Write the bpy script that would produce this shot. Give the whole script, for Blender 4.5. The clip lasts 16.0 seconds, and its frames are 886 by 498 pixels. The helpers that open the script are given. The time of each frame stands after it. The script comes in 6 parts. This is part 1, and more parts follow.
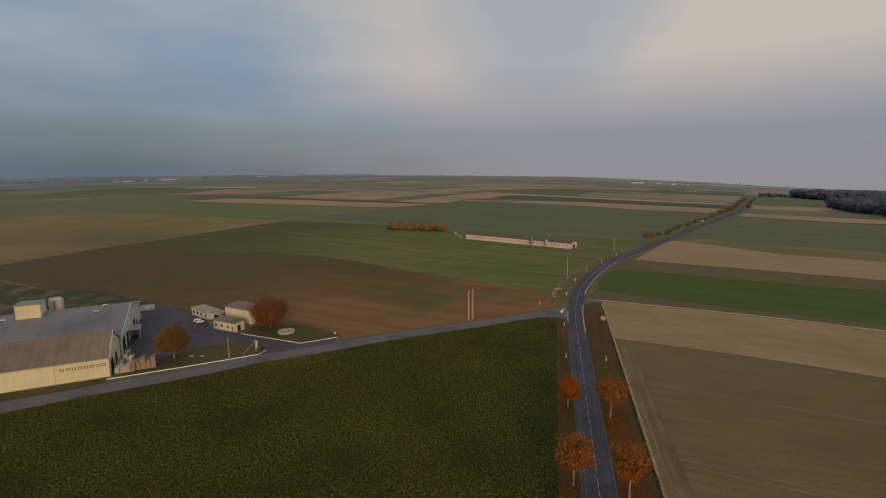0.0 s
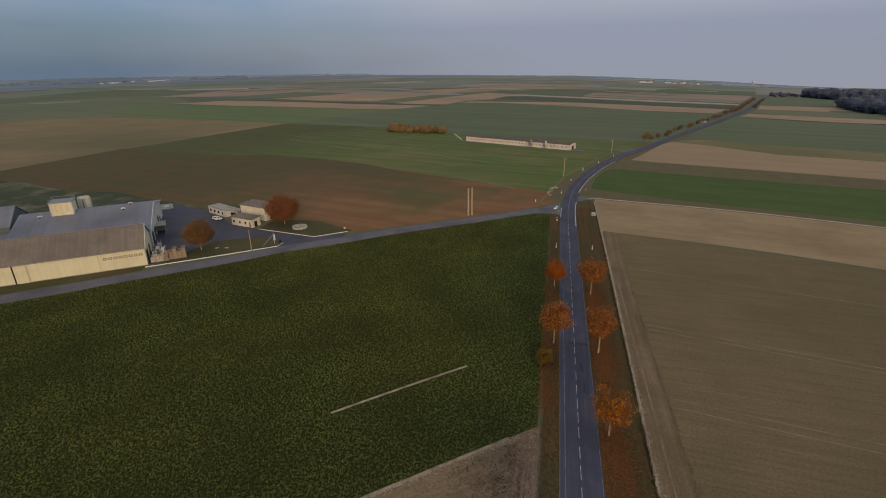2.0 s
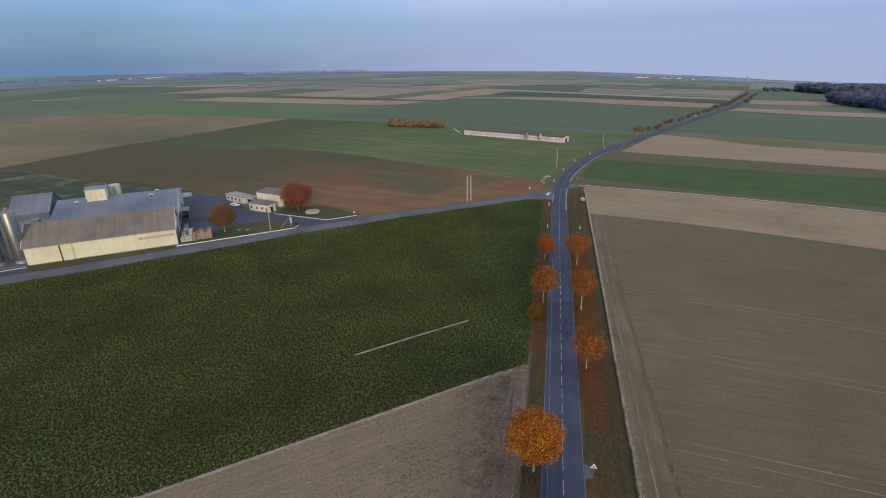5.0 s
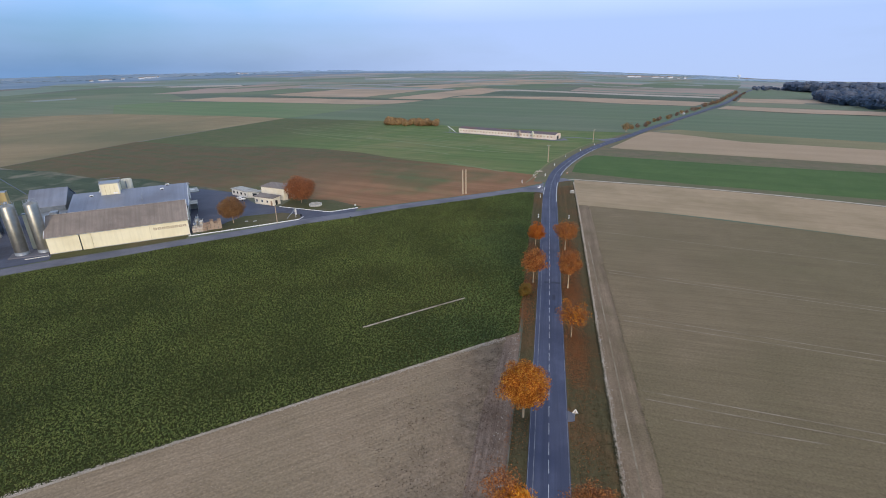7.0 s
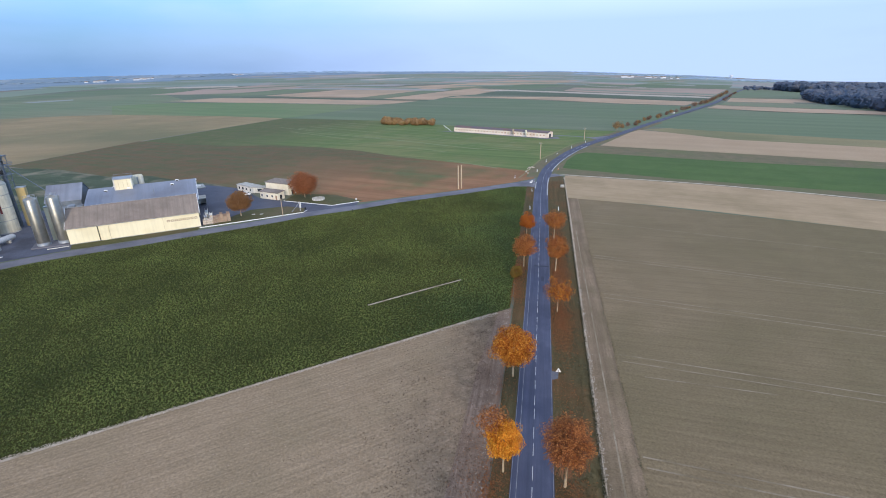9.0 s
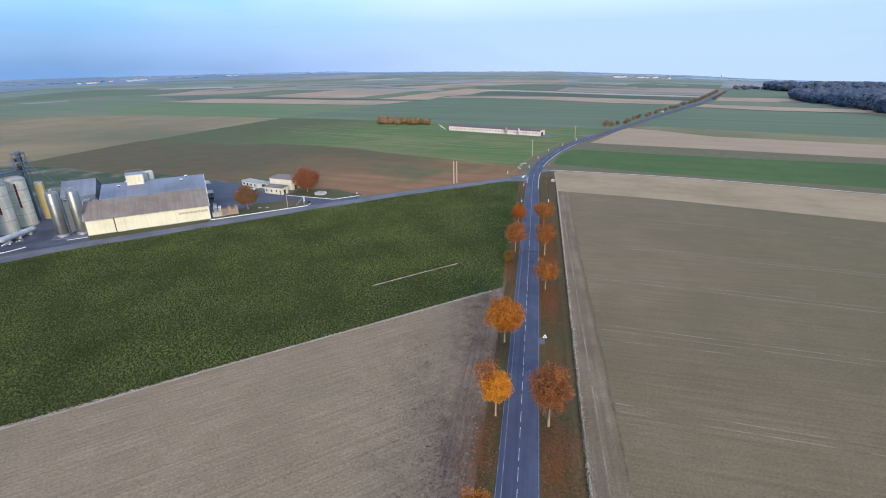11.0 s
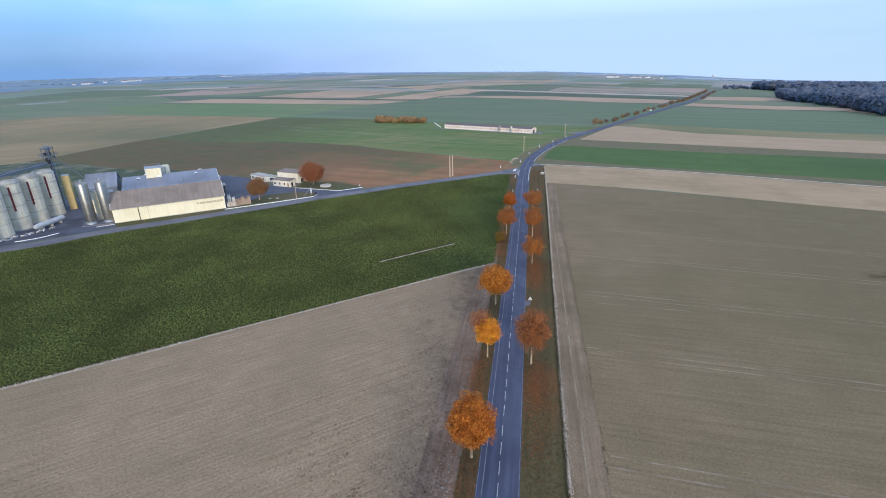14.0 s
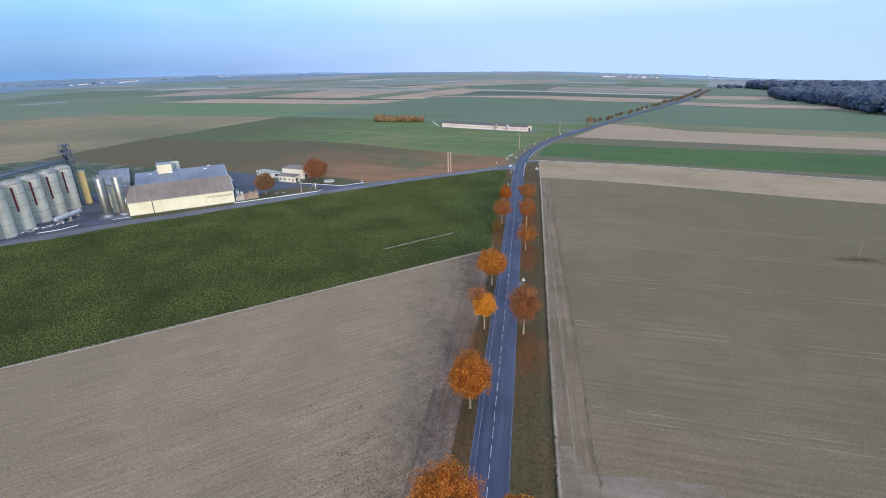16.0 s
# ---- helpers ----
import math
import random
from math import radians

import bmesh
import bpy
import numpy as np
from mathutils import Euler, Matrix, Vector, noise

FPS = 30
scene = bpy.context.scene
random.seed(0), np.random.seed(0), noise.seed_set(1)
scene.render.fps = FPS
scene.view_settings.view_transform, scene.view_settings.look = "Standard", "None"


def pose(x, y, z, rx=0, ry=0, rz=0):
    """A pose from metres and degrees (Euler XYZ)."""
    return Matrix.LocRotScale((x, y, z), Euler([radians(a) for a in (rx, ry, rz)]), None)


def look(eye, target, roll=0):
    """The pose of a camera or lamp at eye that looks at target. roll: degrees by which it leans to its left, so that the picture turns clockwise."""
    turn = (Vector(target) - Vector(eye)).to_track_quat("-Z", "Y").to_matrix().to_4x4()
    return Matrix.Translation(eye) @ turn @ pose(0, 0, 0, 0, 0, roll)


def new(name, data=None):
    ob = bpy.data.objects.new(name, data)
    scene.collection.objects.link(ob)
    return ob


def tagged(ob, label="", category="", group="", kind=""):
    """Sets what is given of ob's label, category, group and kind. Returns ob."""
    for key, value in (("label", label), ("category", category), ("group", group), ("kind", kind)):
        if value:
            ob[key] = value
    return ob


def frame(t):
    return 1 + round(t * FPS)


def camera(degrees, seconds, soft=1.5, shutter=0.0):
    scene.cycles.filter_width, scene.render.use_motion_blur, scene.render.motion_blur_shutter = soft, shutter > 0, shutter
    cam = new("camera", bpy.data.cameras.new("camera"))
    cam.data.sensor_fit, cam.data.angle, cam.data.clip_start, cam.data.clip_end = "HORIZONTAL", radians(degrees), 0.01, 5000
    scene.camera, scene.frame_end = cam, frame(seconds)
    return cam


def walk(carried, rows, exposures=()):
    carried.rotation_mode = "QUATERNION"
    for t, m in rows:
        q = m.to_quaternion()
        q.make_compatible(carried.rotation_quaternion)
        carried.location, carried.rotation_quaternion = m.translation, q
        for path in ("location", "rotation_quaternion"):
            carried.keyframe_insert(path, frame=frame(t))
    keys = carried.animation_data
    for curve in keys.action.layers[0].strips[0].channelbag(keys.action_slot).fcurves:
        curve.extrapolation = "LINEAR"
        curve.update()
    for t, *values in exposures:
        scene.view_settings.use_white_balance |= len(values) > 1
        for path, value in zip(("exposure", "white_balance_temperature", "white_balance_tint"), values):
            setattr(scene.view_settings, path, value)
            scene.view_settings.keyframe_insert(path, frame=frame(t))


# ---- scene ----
cam = camera(85.1, 16.0, soft=1.0)
PATH = [
    (0, (-9.545, -60.28, 57.427), (-9.986, -58.356, 57.103), -0.4),
    (0.5, (-8.704, -63.53, 57.452), (-9.139, -61.642, 56.956), -0.6),
    (1, (-8.033, -66.742, 57.459), (-8.461, -64.893, 56.825), -0.7),
    (1.5, (-7.554, -69.819, 57.469), (-7.977, -67.99, 56.781), -0.7),
    (2, (-7.151, -72.792, 57.514), (-7.574, -70.967, 56.814), -0.7),
    (2.5, (-6.782, -75.748, 57.566), (-7.204, -73.924, 56.86), -0.7),
    (3, (-6.335, -78.747, 57.624), (-6.757, -76.925, 56.913), -0.8),
    (3.5, (-5.853, -81.734, 57.695), (-6.273, -79.913, 56.982), -0.8),
    (4, (-5.469, -84.664, 57.735), (-5.888, -82.843, 57.022), -0.9),
    (6.5, (-3.73, -99.197, 57.744), (-4.127, -97.372, 57.029), -0.9),
    (7, (-3.313, -102.142, 57.72), (-3.704, -100.315, 57.005), -1.0),
    (7.5, (-2.804, -104.994, 57.764), (-3.19, -103.166, 57.049), -1.0),
    (8, (-2.263, -107.933, 57.809), (-2.645, -106.104, 57.096), -1.1),
    (8.5, (-1.826, -110.92, 57.826), (-2.204, -109.09, 57.113), -1.0),
    (9, (-1.404, -113.989, 57.82), (-1.778, -112.158, 57.107), -1.1),
    (11.5, (0.517, -129.552, 57.956), (0.168, -127.716, 57.244), -1.2),
    (12, (0.852, -132.633, 58.009), (0.507, -130.797, 57.297), -1.2),
    (12.5, (1.24, -135.723, 58.051), (0.898, -133.885, 57.339), -1.2),
    (13, (1.651, -138.824, 58.086), (1.313, -136.985, 57.375), -1.2),
    (13.5, (2.074, -141.895, 58.111), (1.738, -140.057, 57.4), -1.3),
    (14, (2.463, -144.941, 58.122), (2.129, -143.102, 57.411), -1.3),
    (14.5, (2.841, -147.953, 58.124), (2.509, -146.114, 57.412), -1.3),
    (15, (3.205, -150.907, 58.139), (2.875, -149.067, 57.428), -1.3),
    (15.5, (3.489, -153.796, 58.149), (3.162, -151.955, 57.438), -1.3),
    (16, (3.719, -156.617, 58.17), (3.395, -154.777, 57.459), -1.4),
]

EXPOSURES = [
    (0.0, -1.29, 8400, 17), (0.5, -1.28, 8900, 18), (1.0, -1.24, 8500, 18), (1.5, -1.19, 7700, 17),
    (2.5, -0.99, 7050, 16), (4.0, -0.77, 6250, 15), (6.5, -0.29, 5650, 14), (9.0, 0.12, 5420, 14), (16.0, 0.10, 5220, 13)]
walk(cam, [(t, look(eye, target, roll)) for t, eye, target, roll in PATH], EXPOSURES)

# ---- world and sun ----
SUN_EL, SUN_AZ = radians(15), radians(160)      # azimuth clockwise from +y
world = bpy.data.worlds.new("world")
scene.world = world
world.use_nodes = True
wn, wl = world.node_tree.nodes, world.node_tree.links
wn.clear()
w_out, w_bg = wn.new("ShaderNodeOutputWorld"), wn.new("ShaderNodeBackground")
sky = wn.new("ShaderNodeTexSky")
sky.sky_type, sky.sun_disc, sky.sun_elevation, sky.sun_rotation = "NISHITA", False, SUN_EL, SUN_AZ
sky.air_density, sky.dust_density, sky.ozone_density = 1.0, 1.6, 1.5
w_co, w_sep = wn.new("ShaderNodeTexCoord"), wn.new("ShaderNodeSeparateXYZ")
w_map, w_noise, w_ramp = wn.new("ShaderNodeMapping"), wn.new("ShaderNodeTexNoise"), wn.new("ShaderNodeValToRGB")
w_map.inputs["Scale"].default_value = (1.3, 1.3, 5.0)
w_map.inputs["Location"].default_value = (0.35, 0.1, 0.2)
w_noise.inputs["Scale"].default_value, w_noise.inputs["Detail"].default_value, w_noise.inputs["Roughness"].default_value = 1.6, 6, 0.55
w_ramp.color_ramp.elements[0].position, w_ramp.color_ramp.elements[1].position = 0.36, 0.66
w_ramp.color_ramp.elements[0].color, w_ramp.color_ramp.elements[1].color = (0.32, 0.32, 0.32, 1), (0.75, 0.75, 0.75, 1)
w_gain, w_mix, w_low, w_lowf = wn.new("ShaderNodeMixRGB"), wn.new("ShaderNodeMixRGB"), wn.new("ShaderNodeMixRGB"), wn.new("ShaderNodeMapRange")
w_gain.blend_type, w_gain.inputs[0].default_value, w_gain.inputs[2].default_value = "MULTIPLY", 1.0, (0.085, 0.11, 0.15, 1)
w_mix.inputs[2].default_value = (0.585, 0.705, 0.93, 1)
w_lowf.inputs["From Min"].default_value, w_lowf.inputs["From Max"].default_value = -0.03, 0.11
w_lowf.inputs["To Min"].default_value, w_lowf.inputs["To Max"].default_value = 0.85, 0.0
wl.new(w_co.outputs["Generated"], w_map.inputs["Vector"]), wl.new(w_map.outputs[0], w_noise.inputs["Vector"])
wl.new(w_noise.outputs[0], w_ramp.inputs[0]), wl.new(w_co.outputs["Generated"], w_sep.inputs[0])
wl.new(sky.outputs[0], w_gain.inputs[1]), wl.new(w_gain.outputs[0], w_mix.inputs[1])
# a pale cloud bank ahead, thinning to the sides
w_dot, w_bank, w_sum = wn.new("ShaderNodeVectorMath"), wn.new("ShaderNodeMapRange"), wn.new("ShaderNodeMath")
w_dot.operation, w_dot.inputs[1].default_value = "DOT_PRODUCT", (0.21, 0.950, 0.235)
w_bank.inputs["From Min"].default_value, w_bank.inputs["From Max"].default_value = 0.72, 0.97
w_bank.inputs["To Min"].default_value, w_bank.inputs["To Max"].default_value = -0.34, 0.62
w_sum.operation, w_sum.use_clamp = "ADD", True
wl.new(w_co.outputs["Generated"], w_dot.inputs[0]), wl.new(w_dot.outputs["Value"], w_bank.inputs["Value"])
wl.new(w_bank.outputs[0], w_sum.inputs[0]), wl.new(w_ramp.outputs[0], w_sum.inputs[1]), wl.new(w_sum.outputs[0], w_mix.inputs[0])
wl.new(w_mix.outputs[0], w_low.inputs[1]), wl.new(w_sep.outputs["Z"], w_lowf.inputs["Value"]), wl.new(w_lowf.outputs[0], w_low.inputs[0])
w_side, w_lowc = wn.new("ShaderNodeMapRange"), wn.new("ShaderNodeMixRGB")
w_side.inputs["From Min"].default_value, w_side.inputs["From Max"].default_value = 0.50, 0.89
w_lowc.inputs[1].default_value, w_lowc.inputs[2].default_value = (0.285, 0.455, 0.68, 1), (0.61, 0.685, 0.82, 1)
wl.new(w_dot.outputs["Value"], w_side.inputs["Value"]), wl.new(w_side.outputs[0], w_lowc.inputs[0]), wl.new(w_lowc.outputs[0], w_low.inputs[2])
# a gap of clear blue in the veil, above the road
w_gap, w_gapf, w_gaps = wn.new("ShaderNodeVectorMath"), wn.new("ShaderNodeMapRange"), wn.new("ShaderNodeMath")
w_gap.operation, w_gap.inputs[1].default_value = "DOT_PRODUCT", (-0.035, 0.945, 0.31)
w_gapf.inputs["From Min"].default_value, w_gapf.inputs["From Max"].default_value = 0.988, 1.012
w_gapf.inputs["To Min"].default_value, w_gapf.inputs["To Max"].default_value = 0.0, 0.55
w_wob = wn.new("ShaderNodeMath")
w_wob.operation, w_wob.inputs[1].default_value = "MULTIPLY_ADD", 0.04
w_gaps.operation, w_gaps.use_clamp = "SUBTRACT", True
wl.new(w_co.outputs["Generated"], w_gap.inputs[0]), wl.new(w_gap.outputs["Value"], w_wob.inputs[2]), wl.new(w_noise.outputs[0], w_wob.inputs[0]), wl.new(w_wob.outputs[0], w_gapf.inputs["Value"])
wl.new(w_sum.outputs[0], w_gaps.inputs[0]), wl.new(w_gapf.outputs[0], w_gaps.inputs[1])
# the veil of cloud is whiter and brighter above the horizon, duller at the zenith
w_high, w_over = wn.new("ShaderNodeMapRange"), wn.new("ShaderNodeMixRGB")
w_high.inputs["From Min"].default_value, w_high.inputs["From Max"].default_value = 0.07, 0.20
w_cloud = wn.new("ShaderNodeMixRGB")
w_cloud.inputs[1].default_value, w_cloud.inputs[2].default_value = (0.50, 0.80, 1.17, 1), (1.17, 1.23, 1.28, 1)
wl.new(w_gaps.outputs[0], w_cloud.inputs[0]), wl.new(w_cloud.outputs[0], w_over.inputs[2])
wl.new(w_sep.outputs["Z"], w_high.inputs["Value"]), wl.new(w_low.outputs[0], w_over.inputs[1]), wl.new(w_high.outputs[0], w_over.inputs[0])
w_top, w_zen = wn.new("ShaderNodeMapRange"), wn.new("ShaderNodeMixRGB")
w_top.inputs["From Min"].default_value, w_top.inputs["From Max"].default_value = 0.33, 0.75
w_zen.inputs[2].default_value = (0.80, 0.775, 0.75, 1)
wl.new(w_sep.outputs["Z"], w_top.inputs["Value"]), wl.new(w_over.outputs[0], w_zen.inputs[1]), wl.new(w_top.outputs[0], w_zen.inputs[0])
w_tint = wn.new("ShaderNodeMixRGB")
w_tint.blend_type, w_tint.inputs[0].default_value, w_tint.inputs[2].default_value = "MULTIPLY", 1.0, (0.96, 1.0, 1.06, 1)
wl.new(w_zen.outputs[0], w_tint.inputs[1]), wl.new(w_tint.outputs[0], w_bg.inputs["Color"]), wl.new(w_bg.outputs[0], w_out.inputs["Surface"])
w_bg.inputs["Strength"].default_value = 1.0

sun_data = bpy.data.lights.new("sun", "SUN")
sun_data.energy, sun_data.angle, sun_data.color = 2.8, radians(18), (1.0, 0.76, 0.46)
sun = new("sun", sun_data)
to_sun = Vector((math.sin(SUN_AZ) * math.cos(SUN_EL), math.cos(SUN_AZ) * math.cos(SUN_EL), math.sin(SUN_EL)))
sun.matrix_world = look(tuple(to_sun * 300), (0, 0, 0))


# ---- materials ----
def surf(name, a, b, scale=1.0, fine=8.0, c=None, patch=0.08, rough=0.85, bump=0.3, metal=0.0, rows=None, island=0.0, spec=0.12, patch_at=(0.45, 0.65), side=None, grainy=0.2, drips=0.0):
    """Two tones a and b in noise of that scale (per metre), a third tone c in large patches, grain and bump; rows: (angle, pitch, strength) of furrows."""
    m = bpy.data.materials.new(name)
    m.use_nodes = True
    n, l = m.node_tree.nodes, m.node_tree.links
    p = n["Principled BSDF"]
    geo = n.new("ShaderNodeNewGeometry")
    def noise_at(sc, detail=4.0, rough_=0.6):
        t = n.new("ShaderNodeTexNoise")
        t.inputs["Scale"].default_value, t.inputs["Detail"].default_value, t.inputs["Roughness"].default_value = sc, detail, rough_
        l.new(geo.outputs["Position"], t.inputs["Vector"])
        return t.outputs[0]
    def ramp(f, lo, hi):
        r = n.new("ShaderNodeMapRange")
        r.inputs["From Min"].default_value, r.inputs["From Max"].default_value = lo, hi
        l.new(f, r.inputs["Value"])
        return r.outputs[0]
    def mix(f, x, y, mode="MIX"):
        k = n.new("ShaderNodeMixRGB")
        k.blend_type = mode
        for i, v in ((0, f), (1, x), (2, y)):
            if isinstance(v, (int, float)):
                k.inputs[i].default_value = v
            elif isinstance(v, tuple):
                k.inputs[i].default_value = (*v, 1)
            else:
                l.new(v, k.inputs[i])
        return k.outputs[0]
    col = mix(ramp(noise_at(scale), 0.3, 0.7), a, b)
    if c:
        col = mix(ramp(noise_at(patch, 3.0), *patch_at), col, c)
    if side:
        # another pair of tones past an uneven line: (way x, way y, offset, half width, unevenness, noise scale, tone, tone)
        dot, add, nz = n.new("ShaderNodeVectorMath"), n.new("ShaderNodeMath"), n.new("ShaderNodeMath")
        dot.operation, dot.inputs[1].default_value = "DOT_PRODUCT", (side[0], side[1], 0)
        l.new(geo.outputs["Position"], dot.inputs[0])
        nz.operation, nz.inputs[1].default_value, nz.inputs[2].default_value = "MULTIPLY_ADD", side[4], -side[4] / 2
        l.new(noise_at(side[5], 6.0, 0.65), nz.inputs[0])
        add.operation = "ADD"
        l.new(dot.outputs["Value"], add.inputs[0]), l.new(nz.outputs[0], add.inputs[1])
        col = mix(ramp(add.outputs[0], side[2] - side[3], side[2] + side[3]), col, mix(ramp(noise_at(scale * 1.7, 6.0, 0.7), 0.35, 0.65), side[6], side[7]))
    if rows:
        ang, pitch, k = rows
        turn_to, mp, wv = n.new("ShaderNodeMapping"), n.new("ShaderNodeMapping"), n.new("ShaderNodeTexNoise")
        turn_to.inputs["Rotation"].default_value = (0, 0, -radians(ang))
        mp.inputs["Scale"].default_value = (0.022 / pitch, 0.75 / pitch, 0.01)
        wv.inputs["Scale"].default_value, wv.inputs["Detail"].default_value, wv.inputs["Roughness"].default_value = 1.0, 4.0, 0.62
        l.new(geo.outputs["Position"], turn_to.inputs["Vector"]), l.new(turn_to.outputs[0], mp.inputs["Vector"]), l.new(mp.outputs[0], wv.inputs["Vector"])
        streak = ramp(wv.outputs[0], 0.38, 0.66)
        dark = n.new("ShaderNodeMath")
        dark.operation, dark.inputs[1].default_value = "MULTIPLY", k
        l.new(streak, dark.inputs[0])
        col = mix(dark.outputs[0], col, tuple(0.62 * v for v in a))
    if drips:
        mp, wv, dark = n.new("ShaderNodeMapping"), n.new("ShaderNodeTexNoise"), n.new("ShaderNodeMath")
        mp.inputs["Scale"].default_value = (1.5, 1.5, 0.09)
        wv.inputs["Scale"].default_value, wv.inputs["Detail"].default_value = 1.0, 4.0
        l.new(geo.outputs["Position"], mp.inputs["Vector"]), l.new(mp.outputs[0], wv.inputs["Vector"])
        dark.operation, dark.inputs[1].default_value = "MULTIPLY", drips
        l.new(ramp(wv.outputs[0], 0.45, 0.68), dark.inputs[0])
        col = mix(dark.outputs[0], col, tuple(0.55 * v for v in a))
    if island:
        hsv, rnd = n.new("ShaderNodeHueSaturation"), n.new("ShaderNodeMapRange")
        rnd.inputs["To Min"].default_value, rnd.inputs["To Max"].default_value = 1 - island, 1 + island
        l.new(geo.outputs["Random Per Island"], rnd.inputs["Value"]), l.new(rnd.outputs[0], hsv.inputs["Value"]), l.new(col, hsv.inputs["Color"])
        col = hsv.outputs[0]
    grain = ramp(noise_at(fine, 5.0, 0.7), 0.25, 0.75)
    g2 = n.new("ShaderNodeMapRange")
    g2.inputs["To Min"].default_value, g2.inputs["To Max"].default_value = 1 - grainy, 1 + grainy
    l.new(grain, g2.inputs["Value"])
    col = mix(1.0, col, g2.outputs[0], "MULTIPLY")
    l.new(col, p.inputs["Base Color"])
    p.inputs["Roughness"].default_value, p.inputs["Metallic"].default_value = rough, metal
    p.inputs["Specular IOR Level"].default_value = spec
    if bump:
        bp = n.new("ShaderNodeBump")
        bp.inputs["Strength"].default_value, bp.inputs["Distance"].default_value = bump, 0.4 / fine
        l.new(grain, bp.inputs["Height"]), l.new(bp.outputs[0], p.inputs["Normal"])
    return m


def leafy(name, a, b, c, mid=0.5, broad=0.0, clump=0.0):
    """Leaves: each its own tone between a, b and c, and partly translucent."""
    m = bpy.data.materials.new(name)
    m.use_nodes = True
    n, l = m.node_tree.nodes, m.node_tree.links
    p, out = n["Principled BSDF"], n["Material Output"]
    geo, r, tr, mx = n.new("ShaderNodeNewGeometry"), n.new("ShaderNodeValToRGB"), n.new("ShaderNodeBsdfTranslucent"), n.new("ShaderNodeMixShader")
    r.color_ramp.elements[0].color, r.color_ramp.elements[1].color = (*a, 1), (*c, 1)
    r.color_ramp.elements.new(mid).color = (*b, 1)
    l.new(geo.outputs["Random Per Island"], r.inputs[0]), l.new(r.outputs[0], p.inputs["Base Color"]), l.new(r.outputs[0], tr.inputs["Color"])
    for sc, k in ((0.05, broad), (0.8, clump)):
        if k:
            nz, mr, ml = n.new("ShaderNodeTexNoise"), n.new("ShaderNodeMapRange"), n.new("ShaderNodeMixRGB")
            nz.inputs["Scale"].default_value, nz.inputs["Detail"].default_value = sc, 3.0
            mr.inputs["From Min"].default_value, mr.inputs["From Max"].default_value = 0.3, 0.7
            mr.inputs["To Min"].default_value, mr.inputs["To Max"].default_value = 1 - k, 1 + k
            ml.blend_type, ml.inputs[0].default_value = "MULTIPLY", 1.0
            l.new(geo.outputs["Position"], nz.inputs["Vector"]), l.new(nz.outputs[0], mr.inputs["Value"])
            l.new(p.inputs["Base Color"].links[0].from_socket, ml.inputs[1]), l.new(mr.outputs[0], ml.inputs[2])
            l.new(ml.outputs[0], p.inputs["Base Color"]), l.new(ml.outputs[0], tr.inputs["Color"])
    p.inputs["Roughness"].default_value, p.inputs["Specular IOR Level"].default_value = 0.7, 0.2
    mx.inputs[0].default_value = 0.35
    l.new(p.outputs[0], mx.inputs[1]), l.new(tr.outputs[0], mx.inputs[2]), l.new(mx.outputs[0], out.inputs["Surface"])
    return m


M_GROUND = surf("cropland", (0.111, 0.140, 0.095), (0.136, 0.162, 0.110), 0.004, 0.3, (0.187, 0.167, 0.130), 0.0025, bump=0)
M_BEET = surf("beet_soil", (0.039, 0.047, 0.016), (0.057, 0.065, 0.020), 1.2, 2.5, (0.064, 0.065, 0.020), 0.03, spec=0.05)
M_SOIL = surf("pale_tilled_soil", (0.284, 0.210, 0.130), (0.333, 0.250, 0.159), 0.25, 2.2, (0.262, 0.201, 0.122), 0.03, rows=(40, 0.4, 0.55), side=(1, 0.02, -17, 9, 30, 0.09, (0.112, 0.083, 0.054), (0.285, 0.206, 0.138)), grainy=0.34)
M_BOLLARD = surf("orange_plastic", (0.75, 0.24, 0.05), (0.80, 0.29, 0.07), 2.0, 8.0, rough=0.6, bump=0.05, grainy=0.05)
# sown field turns darker olive eastward, partly to mimic the lens's dim corners
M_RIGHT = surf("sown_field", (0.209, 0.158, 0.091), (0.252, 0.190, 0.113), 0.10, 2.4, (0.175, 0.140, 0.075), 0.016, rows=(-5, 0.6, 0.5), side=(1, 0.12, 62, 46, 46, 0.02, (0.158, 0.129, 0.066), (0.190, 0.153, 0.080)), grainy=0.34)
M_PALE = surf("pale_headland", (0.372, 0.275, 0.162), (0.420, 0.315, 0.192), 0.25, 3.0, (0.310, 0.235, 0.134), 0.04, rows=(-14, 2.0, 0.35))
M_HEAD = surf("trodden_headland", (0.232, 0.170, 0.108), (0.280, 0.208, 0.136), 0.5, 3.0, (0.185, 0.143, 0.083), 0.08, rows=(90, 0.9, 0.75), grainy=0.34)
M_CHALK = surf("chalk_gravel", (0.48, 0.415, 0.335), (0.58, 0.51, 0.42), 1.0, 8.0, (0.36, 0.31, 0.23), 0.15)
M_EDGE = surf("pale_edge_soil", (0.36, 0.295, 0.215), (0.52, 0.44, 0.345), 0.9, 6.0, (0.26, 0.205, 0.138), 0.25)
M_BANK = surf("brown_green_bank", (0.121, 0.116, 0.061), (0.178, 0.141, 0.086), 0.15, 2.0, (0.138, 0.138, 0.066), 0.03)
M_TURN = surf("trodden_bare_soil", (0.225, 0.158, 0.112), (0.315, 0.232, 0.172), 0.7, 3.5, (0.155, 0.110, 0.076), 0.1, rows=(90, 0.5, 0.8), grainy=0.34)
M_CROSS = surf("trodden_chalky_soil", (0.255, 0.200, 0.142), (0.315, 0.250, 0.184), 0.6, 3.0, (0.205, 0.162, 0.102), 0.12, rows=(-5, 0.9, 0.6))
